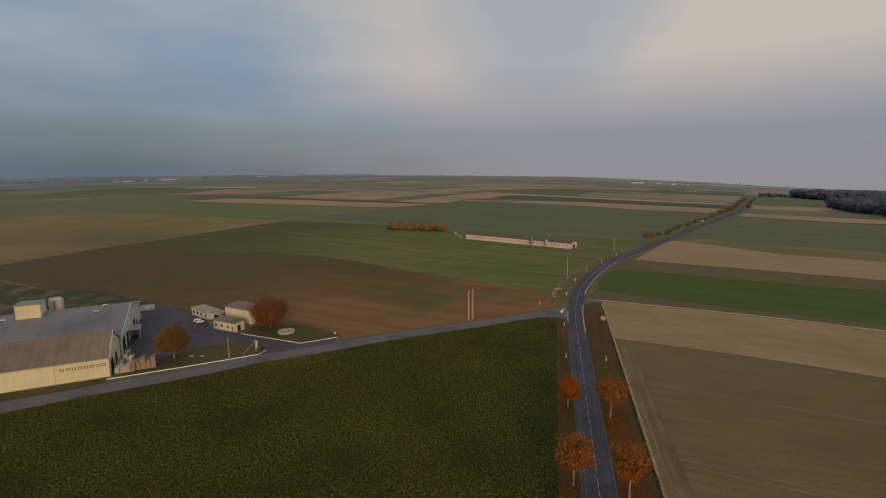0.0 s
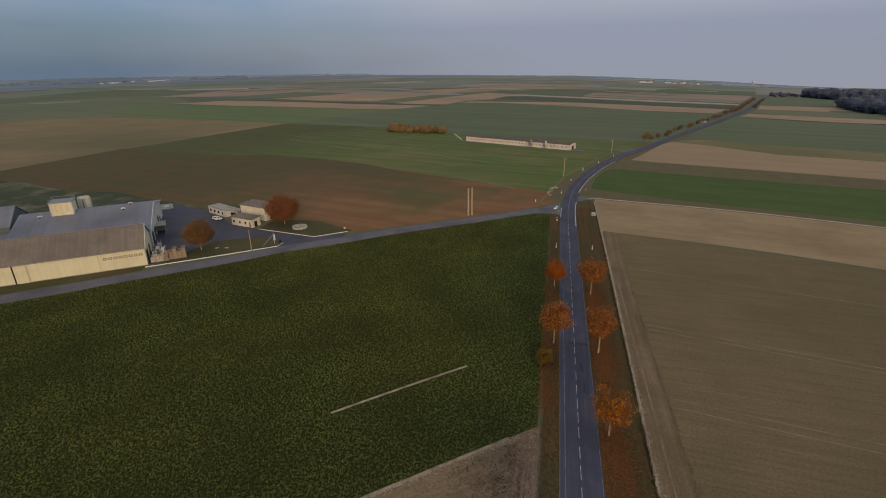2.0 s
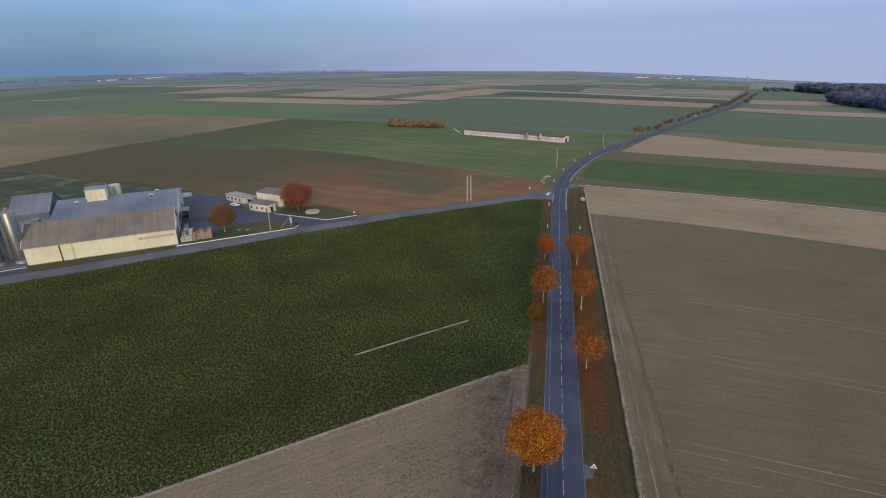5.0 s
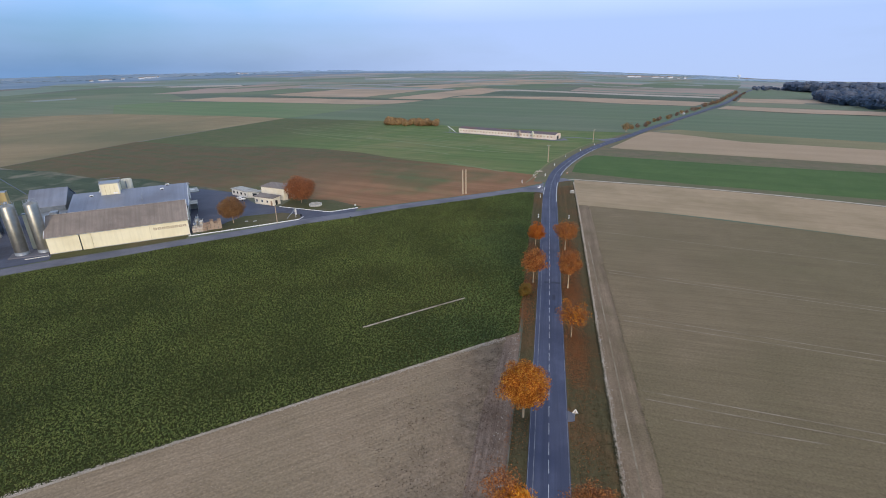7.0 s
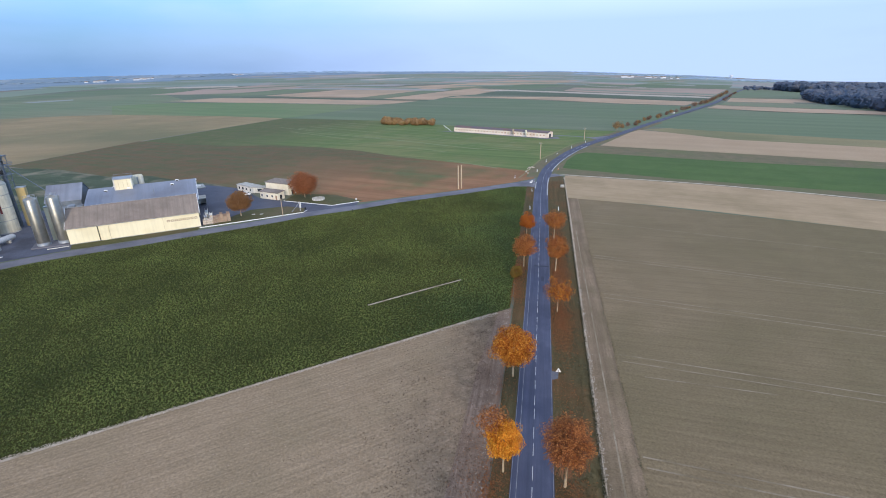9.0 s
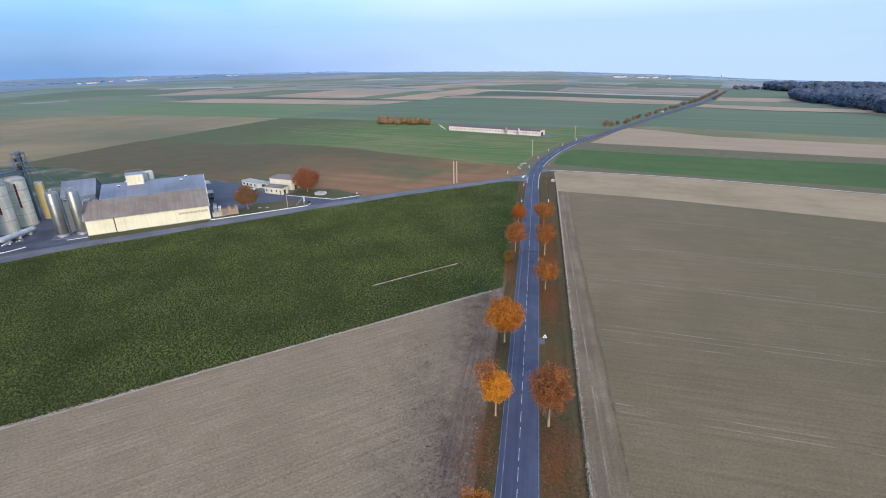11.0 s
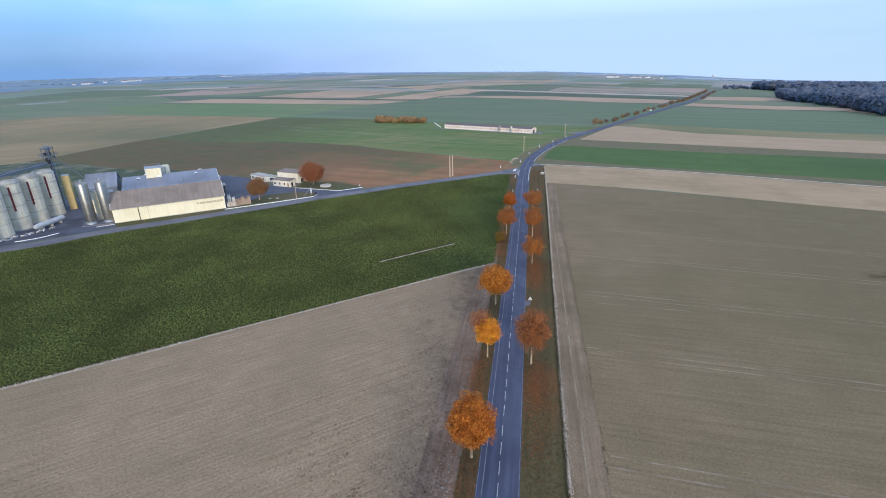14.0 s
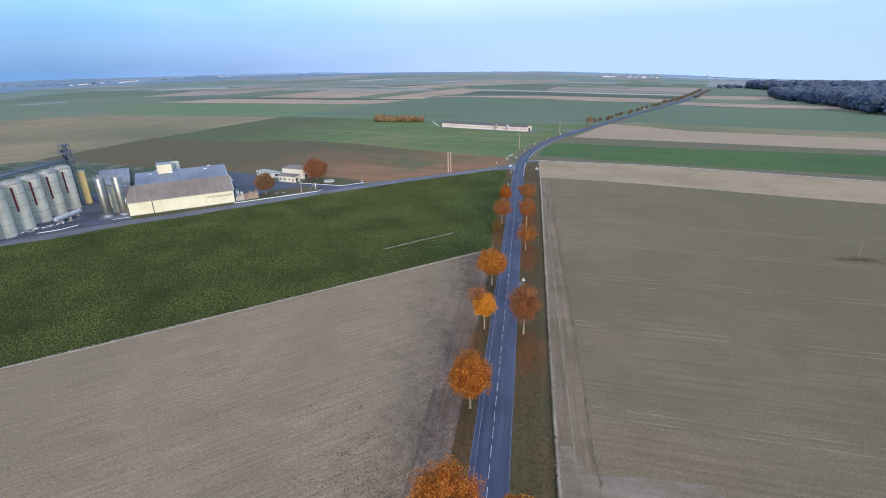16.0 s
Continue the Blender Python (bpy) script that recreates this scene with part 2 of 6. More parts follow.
M_ROUGH = surf("weedy_ground", (0.060, 0.082, 0.046), (0.088, 0.104, 0.060), 0.06, 1.5, (0.21, 0.19, 0.13), 0.05, rows=(-14, 5, 0.5), patch_at=(0.50, 0.62))
M_MOWN = surf("mown_line", (0.178, 0.205, 0.100), (0.212, 0.228, 0.118), 0.05, 2.0, (0.132, 0.172, 0.070), 0.02)
M_VERGE = surf("verge_grass", (0.088, 0.076, 0.034), (0.124, 0.098, 0.046), 0.8, 4.0, (0.165, 0.088, 0.038), 0.06, rows=(90, 1.1, 0.6), grainy=0.34)
M_GREEN = surf("winter_wheat", (0.072, 0.122, 0.034), (0.094, 0.144, 0.042), 0.08, 2.0, (0.064, 0.108, 0.034), 0.01, rows=(-15, 4, 0.35))
M_GREEN2 = surf("young_green_crop", (0.116, 0.166, 0.052), (0.146, 0.192, 0.060), 0.05, 2.0, (0.215, 0.206, 0.084), 0.014, rows=(-14, 3.5, 0.6), side=(-1, 0.25, 285, 55, 110, 0.012, (0.088, 0.106, 0.042), (0.132, 0.118, 0.054)))
M_BROWN = surf("ploughed_brown", (0.245, 0.128, 0.062), (0.305, 0.168, 0.084), 0.05, 2.0, (0.120, 0.136, 0.054), 0.017, rows=(-14, 4, 0.5), patch_at=(0.48, 0.62), side=(-0.55, 0.83, 190, 60, 170, 0.012, (0.074, 0.098, 0.040), (0.136, 0.098, 0.052)))
M_TAN = surf("tan_stubble", (0.352, 0.258, 0.160), (0.398, 0.296, 0.190), 0.03, 1.0, (0.318, 0.246, 0.158), 0.006, rows=(-16, 8, 0.25), bump=0)
M_OCHRE = surf("ochre_stubble", (0.262, 0.200, 0.106), (0.308, 0.236, 0.130), 0.02, 1.0, (0.170, 0.158, 0.082), 0.006, bump=0, rows=(30, 8, 0.3), patch_at=(0.42, 0.66))
M_OLIVE = surf("olive_fallow", (0.225, 0.195, 0.100), (0.268, 0.228, 0.120), 0.04, 1.0, (0.165, 0.168, 0.082), 0.01, bump=0, rows=(-16, 6, 0.3))
M_ASPHALT = surf("asphalt", (0.080, 0.088, 0.134), (0.102, 0.110, 0.160), 0.3, 10.0, (0.066, 0.073, 0.114), 0.08, rough=0.7, rows=(90, 0.8, 0.7))
M_ASPHALT2 = surf("worn_asphalt", (0.152, 0.152, 0.178), (0.192, 0.188, 0.208), 0.3, 8.0, (0.122, 0.122, 0.142), 0.07, rough=0.8)
M_YARD = surf("yard_asphalt", (0.088, 0.092, 0.122), (0.112, 0.116, 0.146), 0.15, 6.0, (0.074, 0.078, 0.102), 0.06, rough=0.75)
M_APRON = surf("oily_silo_apron", (0.088, 0.096, 0.132), (0.120, 0.128, 0.165), 0.15, 5.0, (0.066, 0.070, 0.090), 0.08, rough=0.8)
M_LINE = surf("road_paint", (0.52, 0.52, 0.51), (0.64, 0.64, 0.62), 2.0, 12.0, (0.40, 0.40, 0.40), 0.5, rough=0.6, bump=0.1)
M_CREAM = surf("cream_cladding", (0.80, 0.735, 0.51), (0.84, 0.775, 0.55), 0.3, 6.0, (0.75, 0.68, 0.46), 0.12, rough=0.6, bump=0.03, grainy=0.05, drips=0.14)
M_WHITE = surf("white_render", (0.66, 0.645, 0.59), (0.73, 0.71, 0.65), 0.4, 6.0, (0.58, 0.56, 0.51), 0.2, rough=0.7, bump=0.1, grainy=0.06, drips=0.3)
M_ROOF1 = surf("weathered_fibre_cement", (0.235, 0.200, 0.172), (0.290, 0.245, 0.208), 0.5, 5.0, (0.200, 0.168, 0.144), 0.1, rough=0.9, bump=0.2, rows=(127.8, 0.7, 0.45))
M_ROOF2 = surf("galvanised_roof", (0.235, 0.262, 0.325), (0.295, 0.322, 0.388), 0.2, 5.0, (0.190, 0.198, 0.235), 0.05, rough=0.5, metal=0.2, grainy=0.06, rows=(127.8, 1.2, 0.45))
M_STEEL = surf("stainless_steel", (0.29, 0.285, 0.255), (0.38, 0.37, 0.335), 0.5, 8.0, rough=0.42, metal=0.9, bump=0.03, grainy=0.06)
M_SILO = surf("aged_white_silo_paint", (0.63, 0.59, 0.455), (0.70, 0.66, 0.52), 0.5, 6.0, (0.54, 0.50, 0.385), 0.22, rough=0.6, bump=0.05, grainy=0.06, drips=0.45)
M_RUST = surf("rust_red_paint", (0.125, 0.030, 0.030), (0.175, 0.045, 0.040), 1.0, 8.0, rough=0.7, bump=0.1)
M_GALV = surf("galvanised_steel", (0.27, 0.29, 0.32), (0.34, 0.36, 0.38), 1.0, 8.0, rough=0.5, metal=0.5, bump=0.05)
M_GANTRY = surf("dull_blue_grey_steel", (0.125, 0.152, 0.19), (0.17, 0.20, 0.24), 1.0, 8.0, rough=0.6, metal=0.3, bump=0.05)
M_EDGE_GRASS = leafy("dark_edge_grass", (0.042, 0.044, 0.020), (0.062, 0.060, 0.028), (0.095, 0.085, 0.042))
M_PATCH = surf("tar_patch", (0.050, 0.054, 0.078), (0.062, 0.066, 0.092), 0.6, 8.0, rough=0.75)
M_DARK = surf("dark_opening", (0.022, 0.024, 0.028), (0.03, 0.032, 0.036), 1.0, 8.0, rough=0.4, bump=0)
M_GLASS = surf("window_glass", (0.03, 0.035, 0.045), (0.04, 0.045, 0.055), 1.0, 8.0, rough=0.08, bump=0, spec=0.6)
M_LETTER = surf("brown_sign_paint", (0.30, 0.22, 0.15), (0.34, 0.25, 0.17), 2.0, 8.0, rough=0.7, bump=0)
M_TAN_CLAD = surf("ochre_cladding", (0.42, 0.33, 0.15), (0.48, 0.38, 0.18), 0.5, 6.0, rough=0.7, bump=0.05, grainy=0.06)
M_LAWN = surf("lawn_grass", (0.074, 0.078, 0.032), (0.100, 0.098, 0.042), 0.5, 4.0, (0.125, 0.102, 0.056), 0.06)
M_FAINT = surf("worn_paint", (0.164, 0.172, 0.193), (0.279, 0.279, 0.294), 1.5, 8.0, (0.107, 0.111, 0.130), 0.4, rough=0.7, bump=0)
M_CLOD = surf("brown_clods", (0.105, 0.073, 0.049), (0.175, 0.122, 0.083), 0.6, 4.0, island=0.45)
M_CRUMB = surf("crumbled_soil", (0.25, 0.185, 0.132), (0.34, 0.26, 0.19), 0.6, 4.0, island=0.45)
M_CRUMB_SOWN = surf("crumbled_sown_soil", (0.165, 0.122, 0.079), (0.228, 0.168, 0.112), 0.6, 4.0, island=0.45)
M_JOINT = surf("panel_joint", (0.52, 0.46, 0.30), (0.56, 0.50, 0.33), 1.0, 6.0, rough=0.7, bump=0)
M_TRAM = surf("wheel_track_soil", (0.225, 0.180, 0.118), (0.330, 0.270, 0.190), 0.35, 3.0, (0.190, 0.150, 0.092), 0.12)
M_CONCRETE = surf("concrete", (0.38, 0.37, 0.34), (0.46, 0.45, 0.41), 0.8, 8.0, (0.30, 0.29, 0.26), 0.3)
M_WOOD = surf("pale_pole_wood", (0.30, 0.25, 0.19), (0.38, 0.32, 0.25), 1.5, 10.0, rough=0.85)
M_PALLET = surf("crate_wood", (0.50, 0.44, 0.36), (0.60, 0.54, 0.46), 1.0, 8.0, (0.36, 0.25, 0.18), 0.5, rough=0.85, island=0.3)
M_CRATE = surf("brown_crate_wood", (0.29, 0.20, 0.135), (0.38, 0.27, 0.185), 1.0, 8.0, (0.20, 0.135, 0.095), 0.5, rough=0.85, island=0.3)
M_BARK = surf("pale_bark", (0.38, 0.285, 0.17), (0.50, 0.39, 0.25), 1.5, 9.0, (0.28, 0.21, 0.13), 0.8)
M_TWIG = surf("brown_twigs", (0.15, 0.075, 0.04), (0.20, 0.10, 0.055), 2.0, 9.0)
M_BLUE_ROOF = surf("dark_brown_slate_sheet", (0.115, 0.095, 0.105), (0.145, 0.12, 0.13), 0.2, 4.0, (0.16, 0.10, 0.085), 0.1, rough=0.6, bump=0)
M_RED = surf("sign_red", (0.5, 0.03, 0.03), (0.55, 0.04, 0.04), 2.0, 8.0, rough=0.5, bump=0)
M_OFFICE = surf("cream_white_render", (0.78, 0.72, 0.58), (0.83, 0.77, 0.63), 0.4, 6.0, (0.70, 0.64, 0.50), 0.2, rough=0.7, bump=0.1, grainy=0.06)
M_WHITE_PAINT = surf("white_paint", (0.78, 0.78, 0.76), (0.82, 0.82, 0.80), 1.0, 8.0, rough=0.45, bump=0.02, grainy=0.06)
M_RUBBER = surf("tyre_rubber", (0.02, 0.02, 0.02), (0.03, 0.03, 0.03), 2.0, 9.0, rough=0.85)
M_FAR_WALL = surf("weathered_pale_wall", (0.528, 0.552, 0.590), (0.624, 0.648, 0.684), 0.05, 2.0, bump=0)
# far crops: field tones paled and greyed, distance haze put into the colour
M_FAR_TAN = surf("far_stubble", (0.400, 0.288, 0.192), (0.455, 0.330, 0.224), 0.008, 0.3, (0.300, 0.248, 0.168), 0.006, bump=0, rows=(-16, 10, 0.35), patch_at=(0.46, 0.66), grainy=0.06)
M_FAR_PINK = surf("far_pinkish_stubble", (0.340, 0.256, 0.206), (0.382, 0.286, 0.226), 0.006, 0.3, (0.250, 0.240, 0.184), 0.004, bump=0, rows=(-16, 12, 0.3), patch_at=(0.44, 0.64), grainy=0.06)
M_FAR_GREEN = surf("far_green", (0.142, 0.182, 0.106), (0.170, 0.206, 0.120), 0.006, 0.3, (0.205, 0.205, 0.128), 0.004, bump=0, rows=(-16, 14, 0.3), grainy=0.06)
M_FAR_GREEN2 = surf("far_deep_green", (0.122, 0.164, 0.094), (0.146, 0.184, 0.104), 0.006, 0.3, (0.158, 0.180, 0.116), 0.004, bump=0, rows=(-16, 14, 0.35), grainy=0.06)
M_FAR_DARK = surf("far_dark_green", (0.080, 0.105, 0.070), (0.100, 0.125, 0.080), 0.01, 0.3, bump=0)
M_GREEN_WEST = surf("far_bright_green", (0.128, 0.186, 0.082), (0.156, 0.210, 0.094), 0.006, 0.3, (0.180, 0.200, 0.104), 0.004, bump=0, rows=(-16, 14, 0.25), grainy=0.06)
# plain towards the horizon: blue-green haze put into its base colour
M_FAR_PLAIN = surf("haze_tinted_plain", (0.200, 0.240, 0.212), (0.230, 0.264, 0.236), 0.003, 0.05, (0.290, 0.262, 0.240), 0.0016, bump=0, patch_at=(0.50, 0.58), grainy=0.06)
# far woods: distance haze painted as blue and paleness into the base colour
M_FAR = surf("haze_tinted_woodland", (0.152, 0.214, 0.280), (0.184, 0.244, 0.310), 0.006, 0.2, (0.225, 0.275, 0.325), 0.0025, bump=0, patch_at=(0.50, 0.60), grainy=0.06)
M_FAR_RISE = surf("haze_paled_woodland", (0.225, 0.300, 0.395), (0.255, 0.330, 0.425), 0.006, 0.2, bump=0, grainy=0.05)
# strips near the horizon: soil and crop tones with haze mixed into the colour
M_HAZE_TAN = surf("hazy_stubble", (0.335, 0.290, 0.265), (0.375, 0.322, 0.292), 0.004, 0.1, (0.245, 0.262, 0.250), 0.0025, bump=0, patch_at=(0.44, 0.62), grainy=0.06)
M_HAZE_PALE = surf("hazy_chalk_soil", (0.42, 0.355, 0.290), (0.48, 0.41, 0.34), 0.004, 0.1, (0.36, 0.31, 0.255), 0.01, bump=0, grainy=0.06)
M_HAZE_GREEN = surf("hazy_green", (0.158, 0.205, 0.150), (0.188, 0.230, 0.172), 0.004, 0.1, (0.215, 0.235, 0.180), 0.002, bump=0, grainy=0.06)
L_GOLD = leafy("golden_leaves", (0.20, 0.050, 0.009), (0.52, 0.170, 0.014), (0.84, 0.44, 0.05), 0.55, 0, 0.38)
L_BRIGHT = leafy("bright_orange_leaves", (0.42, 0.115, 0.010), (0.76, 0.31, 0.016), (0.90, 0.52, 0.045), 0.5, 0, 0.28)
L_RUSSET = leafy("russet_leaves", (0.215, 0.083, 0.038), (0.315, 0.122, 0.049), (0.42, 0.178, 0.070), 0.55, 0, 0.3)
L_RUST = leafy("rust_leaves", (0.185, 0.066, 0.024), (0.375, 0.138, 0.040), (0.58, 0.265, 0.078), 0.55, 0, 0.35)
L_AMBER = leafy("amber_leaves", (0.20, 0.048, 0.009), (0.47, 0.145, 0.014), (0.76, 0.35, 0.04), 0.55, 0, 0.38)
L_ORANGE = leafy("orange_leaves", (0.34, 0.085, 0.012), (0.44, 0.125, 0.015), (0.50, 0.20, 0.03))
L_RED = leafy("red_orange_leaves", (0.19, 0.060, 0.020), (0.38, 0.135, 0.032), (0.60, 0.28, 0.07), 0.55, 0, 0.35)
L_BROWN = leafy("brown_leaves", (0.190, 0.100, 0.042), (0.270, 0.142, 0.056), (0.345, 0.195, 0.078), 0.5, 0, 0.2)
L_BEET = leafy("beet_leaves", (0.086, 0.112, 0.028), (0.140, 0.168, 0.041), (0.208, 0.224, 0.064), 0.68, 0.34, 0.12)
L_BEET_DARK = leafy("dark_beet_leaves", (0.080, 0.122, 0.034), (0.132, 0.172, 0.047), (0.196, 0.236, 0.080), 0.7, 0.28, 0.11)
L_GRASS = leafy("grass_blades", (0.086, 0.074, 0.030), (0.118, 0.096, 0.044), (0.185, 0.145, 0.074))
L_WEED = leafy("headland_weeds", (0.105, 0.095, 0.052), (0.135, 0.118, 0.066), (0.180, 0.152, 0.090))
L_LITTER = leafy("fallen_leaves", (0.21, 0.075, 0.026), (0.31, 0.120, 0.040), (0.38, 0.19, 0.07))
# woodland leaves tinted blue-grey: the haze of distance is put into their tones
L_WOODS = leafy("haze_blue_leaves", (0.104, 0.140, 0.202), (0.128, 0.158, 0.216), (0.152, 0.168, 0.214), 0.5, 0.15, 0)
L_COPSE = leafy("olive_orange_leaves", (0.16, 0.112, 0.056), (0.31, 0.185, 0.082), (0.37, 0.265, 0.120), 0.55, 0, 0.3)
L_FAR_TREE = leafy("faded_brown_leaves", (0.17, 0.115, 0.085), (0.22, 0.145, 0.105), (0.27, 0.175, 0.115))
L_SHRUB = leafy("yellow_green_leaves", (0.16, 0.12, 0.02), (0.24, 0.16, 0.03), (0.30, 0.14, 0.03))


# ---- mesh helpers ----
def part(name, bm, material, parent=None, label=""):
    """Links a bmesh as one mesh object under a thing."""
    me = bpy.data.meshes.new(name)
    bm.to_mesh(me)
    bm.free()
    me.materials.append(material)
    ob = new(name, me)
    if parent:
        ob.parent = parent
    return tagged(ob, label)


def raw(name, verts, faces, material, parent=None, label=""):
    me = bpy.data.meshes.new(name)
    me.from_pydata([tuple(v) for v in verts], [], [tuple(f) for f in faces])
    me.materials.append(material)
    ob = new(name, me)
    if parent:
        ob.parent = parent
    return tagged(ob, label)


def thing(name, m, label, category, group="", kind=""):
    ob = new(name)
    ob.matrix_world = m
    return tagged(ob, label, category, group, kind)


def box(bm, x0, y0, z0, x1, y1, z1, bevel=0.0):
    v = [bm.verts.new((x, y, z)) for z in (z0, z1) for x, y in ((x0, y0), (x1, y0), (x1, y1), (x0, y1))]
    fs = [bm.faces.new([v[i] for i in q]) for q in ((3, 2, 1, 0), (4, 5, 6, 7), (0, 1, 5, 4), (1, 2, 6, 5), (2, 3, 7, 6), (3, 0, 4, 7))]
    if bevel:
        bmesh.ops.bevel(bm, geom=list({e for f in fs for e in f.edges}), offset=bevel, segments=1, affect="EDGES")
    return bm


def boxed(*a, **k):
    return box(bmesh.new(), *a, **k)


def prism(profile, x0, x1, bm=None):
    """A profile of (y, z) points drawn out along x."""
    bm = bm or bmesh.new()
    a, b = [bm.verts.new((x0, y, z)) for y, z in profile], [bm.verts.new((x1, y, z)) for y, z in profile]
    n = len(profile)
    for i in range(n):
        bm.faces.new((a[i], b[i], b[(i + 1) % n], a[(i + 1) % n]))
    bm.faces.new(a), bm.faces.new(b[::-1])
    bmesh.ops.recalc_face_normals(bm, faces=bm.faces)
    return bm


def tube(bm, p0, p1, r0, r1, n=8, cap=True):
    p0, p1 = Vector(p0), Vector(p1)
    q = (p1 - p0).to_track_quat("Z", "Y")
    rings = []
    for p, r in ((p0, r0), (p1, r1)):
        rings.append([bm.verts.new(p + q @ Vector((r * math.cos(6.28319 * i / n), r * math.sin(6.28319 * i / n), 0))) for i in range(n)])
    for i in range(n):
        bm.faces.new((rings[0][i], rings[0][(i + 1) % n], rings[1][(i + 1) % n], rings[1][i]))
    if cap:
        bm.faces.new(rings[0][::-1]), bm.faces.new(rings[1])
    return bm


def lathe(profile, n=28):
    """A profile of (radius, z) points turned about z, smooth."""
    bm, rings = bmesh.new(), []
    for r, z in profile:
        rings.append([bm.verts.new((r * math.cos(6.28319 * i / n), r * math.sin(6.28319 * i / n), z)) for i in range(n)] if r > 1e-4 else [bm.verts.new((0, 0, z))])
    for a, b in zip(rings, rings[1:]):
        for i in range(n):
            q = [a[i % len(a)], a[(i + 1) % len(a)], b[(i + 1) % len(b)], b[i % len(b)]]
            q = [v for k, v in enumerate(q) if v not in q[:k]]
            f = bm.faces.new(q)
            f.smooth = True
    return bm


# ---- the lie of the land ----
BEARING = (-180, -60, -45, -26, -11, 2, 7.5, 15.5, 20, 25, 32, 60, 180)
FALL = (0, -8, 8, 12, -3, -21, -41, -70, -97, -116, -125, -60, 0)


def land(x, y):
    """The height of the ground: level round the crossroads, gently falling or rising in the distance."""
    r = math.hypot(x, y + 100)
    if r <= 450:
        return 0.0
    g = (r - 450) / 4350 * min(1.0, (r - 450) / 600)
    return float(np.interp(math.degrees(math.atan2(x, y + 100)), BEARING, FALL)) * g


CELL = 100.0
gv, gf = [], []
NX, NY = 100, 62
for j in range(NY + 1):
    for i in range(NX + 1):
        x, y = -5000 + i * CELL, -1200 + j * CELL
        gv.append((x, y, land(x, y)))
for j in range(NY):
    for i in range(NX):
        k = j * (NX + 1) + i
        gf += [(k, k + 1, k + NX + 2), (k, k + NX + 2, k + NX + 1)]
tagged(raw("ground", gv, gf, M_GROUND), "wide open plain of dull green cropland", "ground", kind="structure")


def field(name, label, pts, material, lift=0.03, category="field"):
    """A field as a thin sheet on the ground, cut along the ground's grid where the land is not level."""
    bm = bmesh.new()
    f = bm.faces.new([bm.verts.new((x, y, 0)) for x, y in pts])
    if f.normal.z < 0 or sum(a[0] * b[1] - b[0] * a[1] for a, b in zip(pts, pts[1:] + pts[:1])) < 0:
        bmesh.ops.reverse_faces(bm, faces=[f])
    if max(math.hypot(x, y + 100) for x, y in pts) > 450:
        for ax in (0, 1):
            lo, hi = min(p[ax] for p in pts), max(p[ax] for p in pts)
            c = math.ceil(lo / CELL) * CELL
            while c < hi:
                no = (1, 0, 0) if ax == 0 else (0, 1, 0)
                bmesh.ops.bisect_plane(bm, geom=bm.verts[:] + bm.edges[:] + bm.faces[:], plane_co=[c if k == ax else 0 for k in range(3)], plane_no=no)
                c += CELL
    for c in range(-70, 70):
            lo, hi = min(p[0] - p[1] for p in pts), max(p[0] - p[1] for p in pts)
            if lo < c * CELL < hi:
                bmesh.ops.bisect_plane(bm, geom=bm.verts[:] + bm.edges[:] + bm.faces[:], plane_co=(c * CELL, 0, 0), plane_no=(1, -1, 0))
    bmesh.ops.triangulate(bm, faces=bm.faces)
    for v in bm.verts:
        r = math.hypot(v.co.x, v.co.y + 100)
        v.co.z = land(v.co.x, v.co.y) + lift + (0.0 if r < 450 else min(0.1, (r - 450) * 0.0002))
    return tagged(part(name, bm, material), label, category, kind="structure")


# ---- fields near the road ----
# the beet field's border along the side road
BORDER = [(-14.3, 125.6), (-23.4, 118.6), (-34, 110), (-44.5, 102.5), (-54.3, 95.3), (-64, 88.2), (-72.2, 80.8), (-80.3, 73.6), (-88.5, 67.6), (-96.3, 61.8), (-102.6, 54.8), (-109.2, 48.5), (-117, 42), (-124.5, 35),
          (-131.5, 28.6), (-137, 23), (-143, 17.9), (-150, 12.2), (-156.2, 6.8), (-161.5, 1.6), (-168, -7), (-174, -12.8), (-180.5, -17.8), (-240, -69)]
field("field_beet", "dark green field of leafy beet", [(-6.8, -4.2), (-6.8, 126.4)] + BORDER + [(-330, -150), (-190, -150), (-105.3, -87), (-60, -49.5)], M_BEET)
field("field_bare_soil", "pale bare tilled soil with fine furrows", [(-6.4, -4), (-60, -49.3), (-105.3, -87), (-190, -150), (-300, -240), (-300, -420), (-6.4, -420)], M_SOIL, 0.025)
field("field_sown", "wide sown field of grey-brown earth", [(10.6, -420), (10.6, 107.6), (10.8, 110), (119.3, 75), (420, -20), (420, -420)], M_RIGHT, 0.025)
field("field_pale_strip", "paler strip of field beside the chalk track", [(10.8, 107.6), (12.5, 155), (28.8, 151.8), (53.6, 147.1), (78.8, 141.2), (101, 134.2), (121, 127), (142, 118.6), (420, 21), (420, -20), (119.3, 75), (92, 84.7), (65, 94.3), (44.5, 100)], M_PALE, 0.035)
field("field_turning_strip", "pinkish trodden strip of bare soil along the verge", [(-6.3, -420), (-6.3, -4.6), (-9.4, -7.2), (-11.6, -30), (-12.4, -70), (-12.0, -110), (-12.6, -200), (-12.6, -420)], M_TURN, 0.034)
field("field_headland", "trodden pale headland along the verge", [(10.4, -420), (10.4, -90), (10.8, -20), (11.8, 106), (16.6, 106), (16.2, 20), (16.2, -420)], M_HEAD, 0.045)
field("field_crossing", "pale pinkish trodden crossing at the field edge", [(10.5, -93), (12.5, -92.5), (14.8, -98.4), (22, -97.6), (31, -97.6), (35, -101), (36, -118), (10.4, -118)], M_CROSS, 0.05)
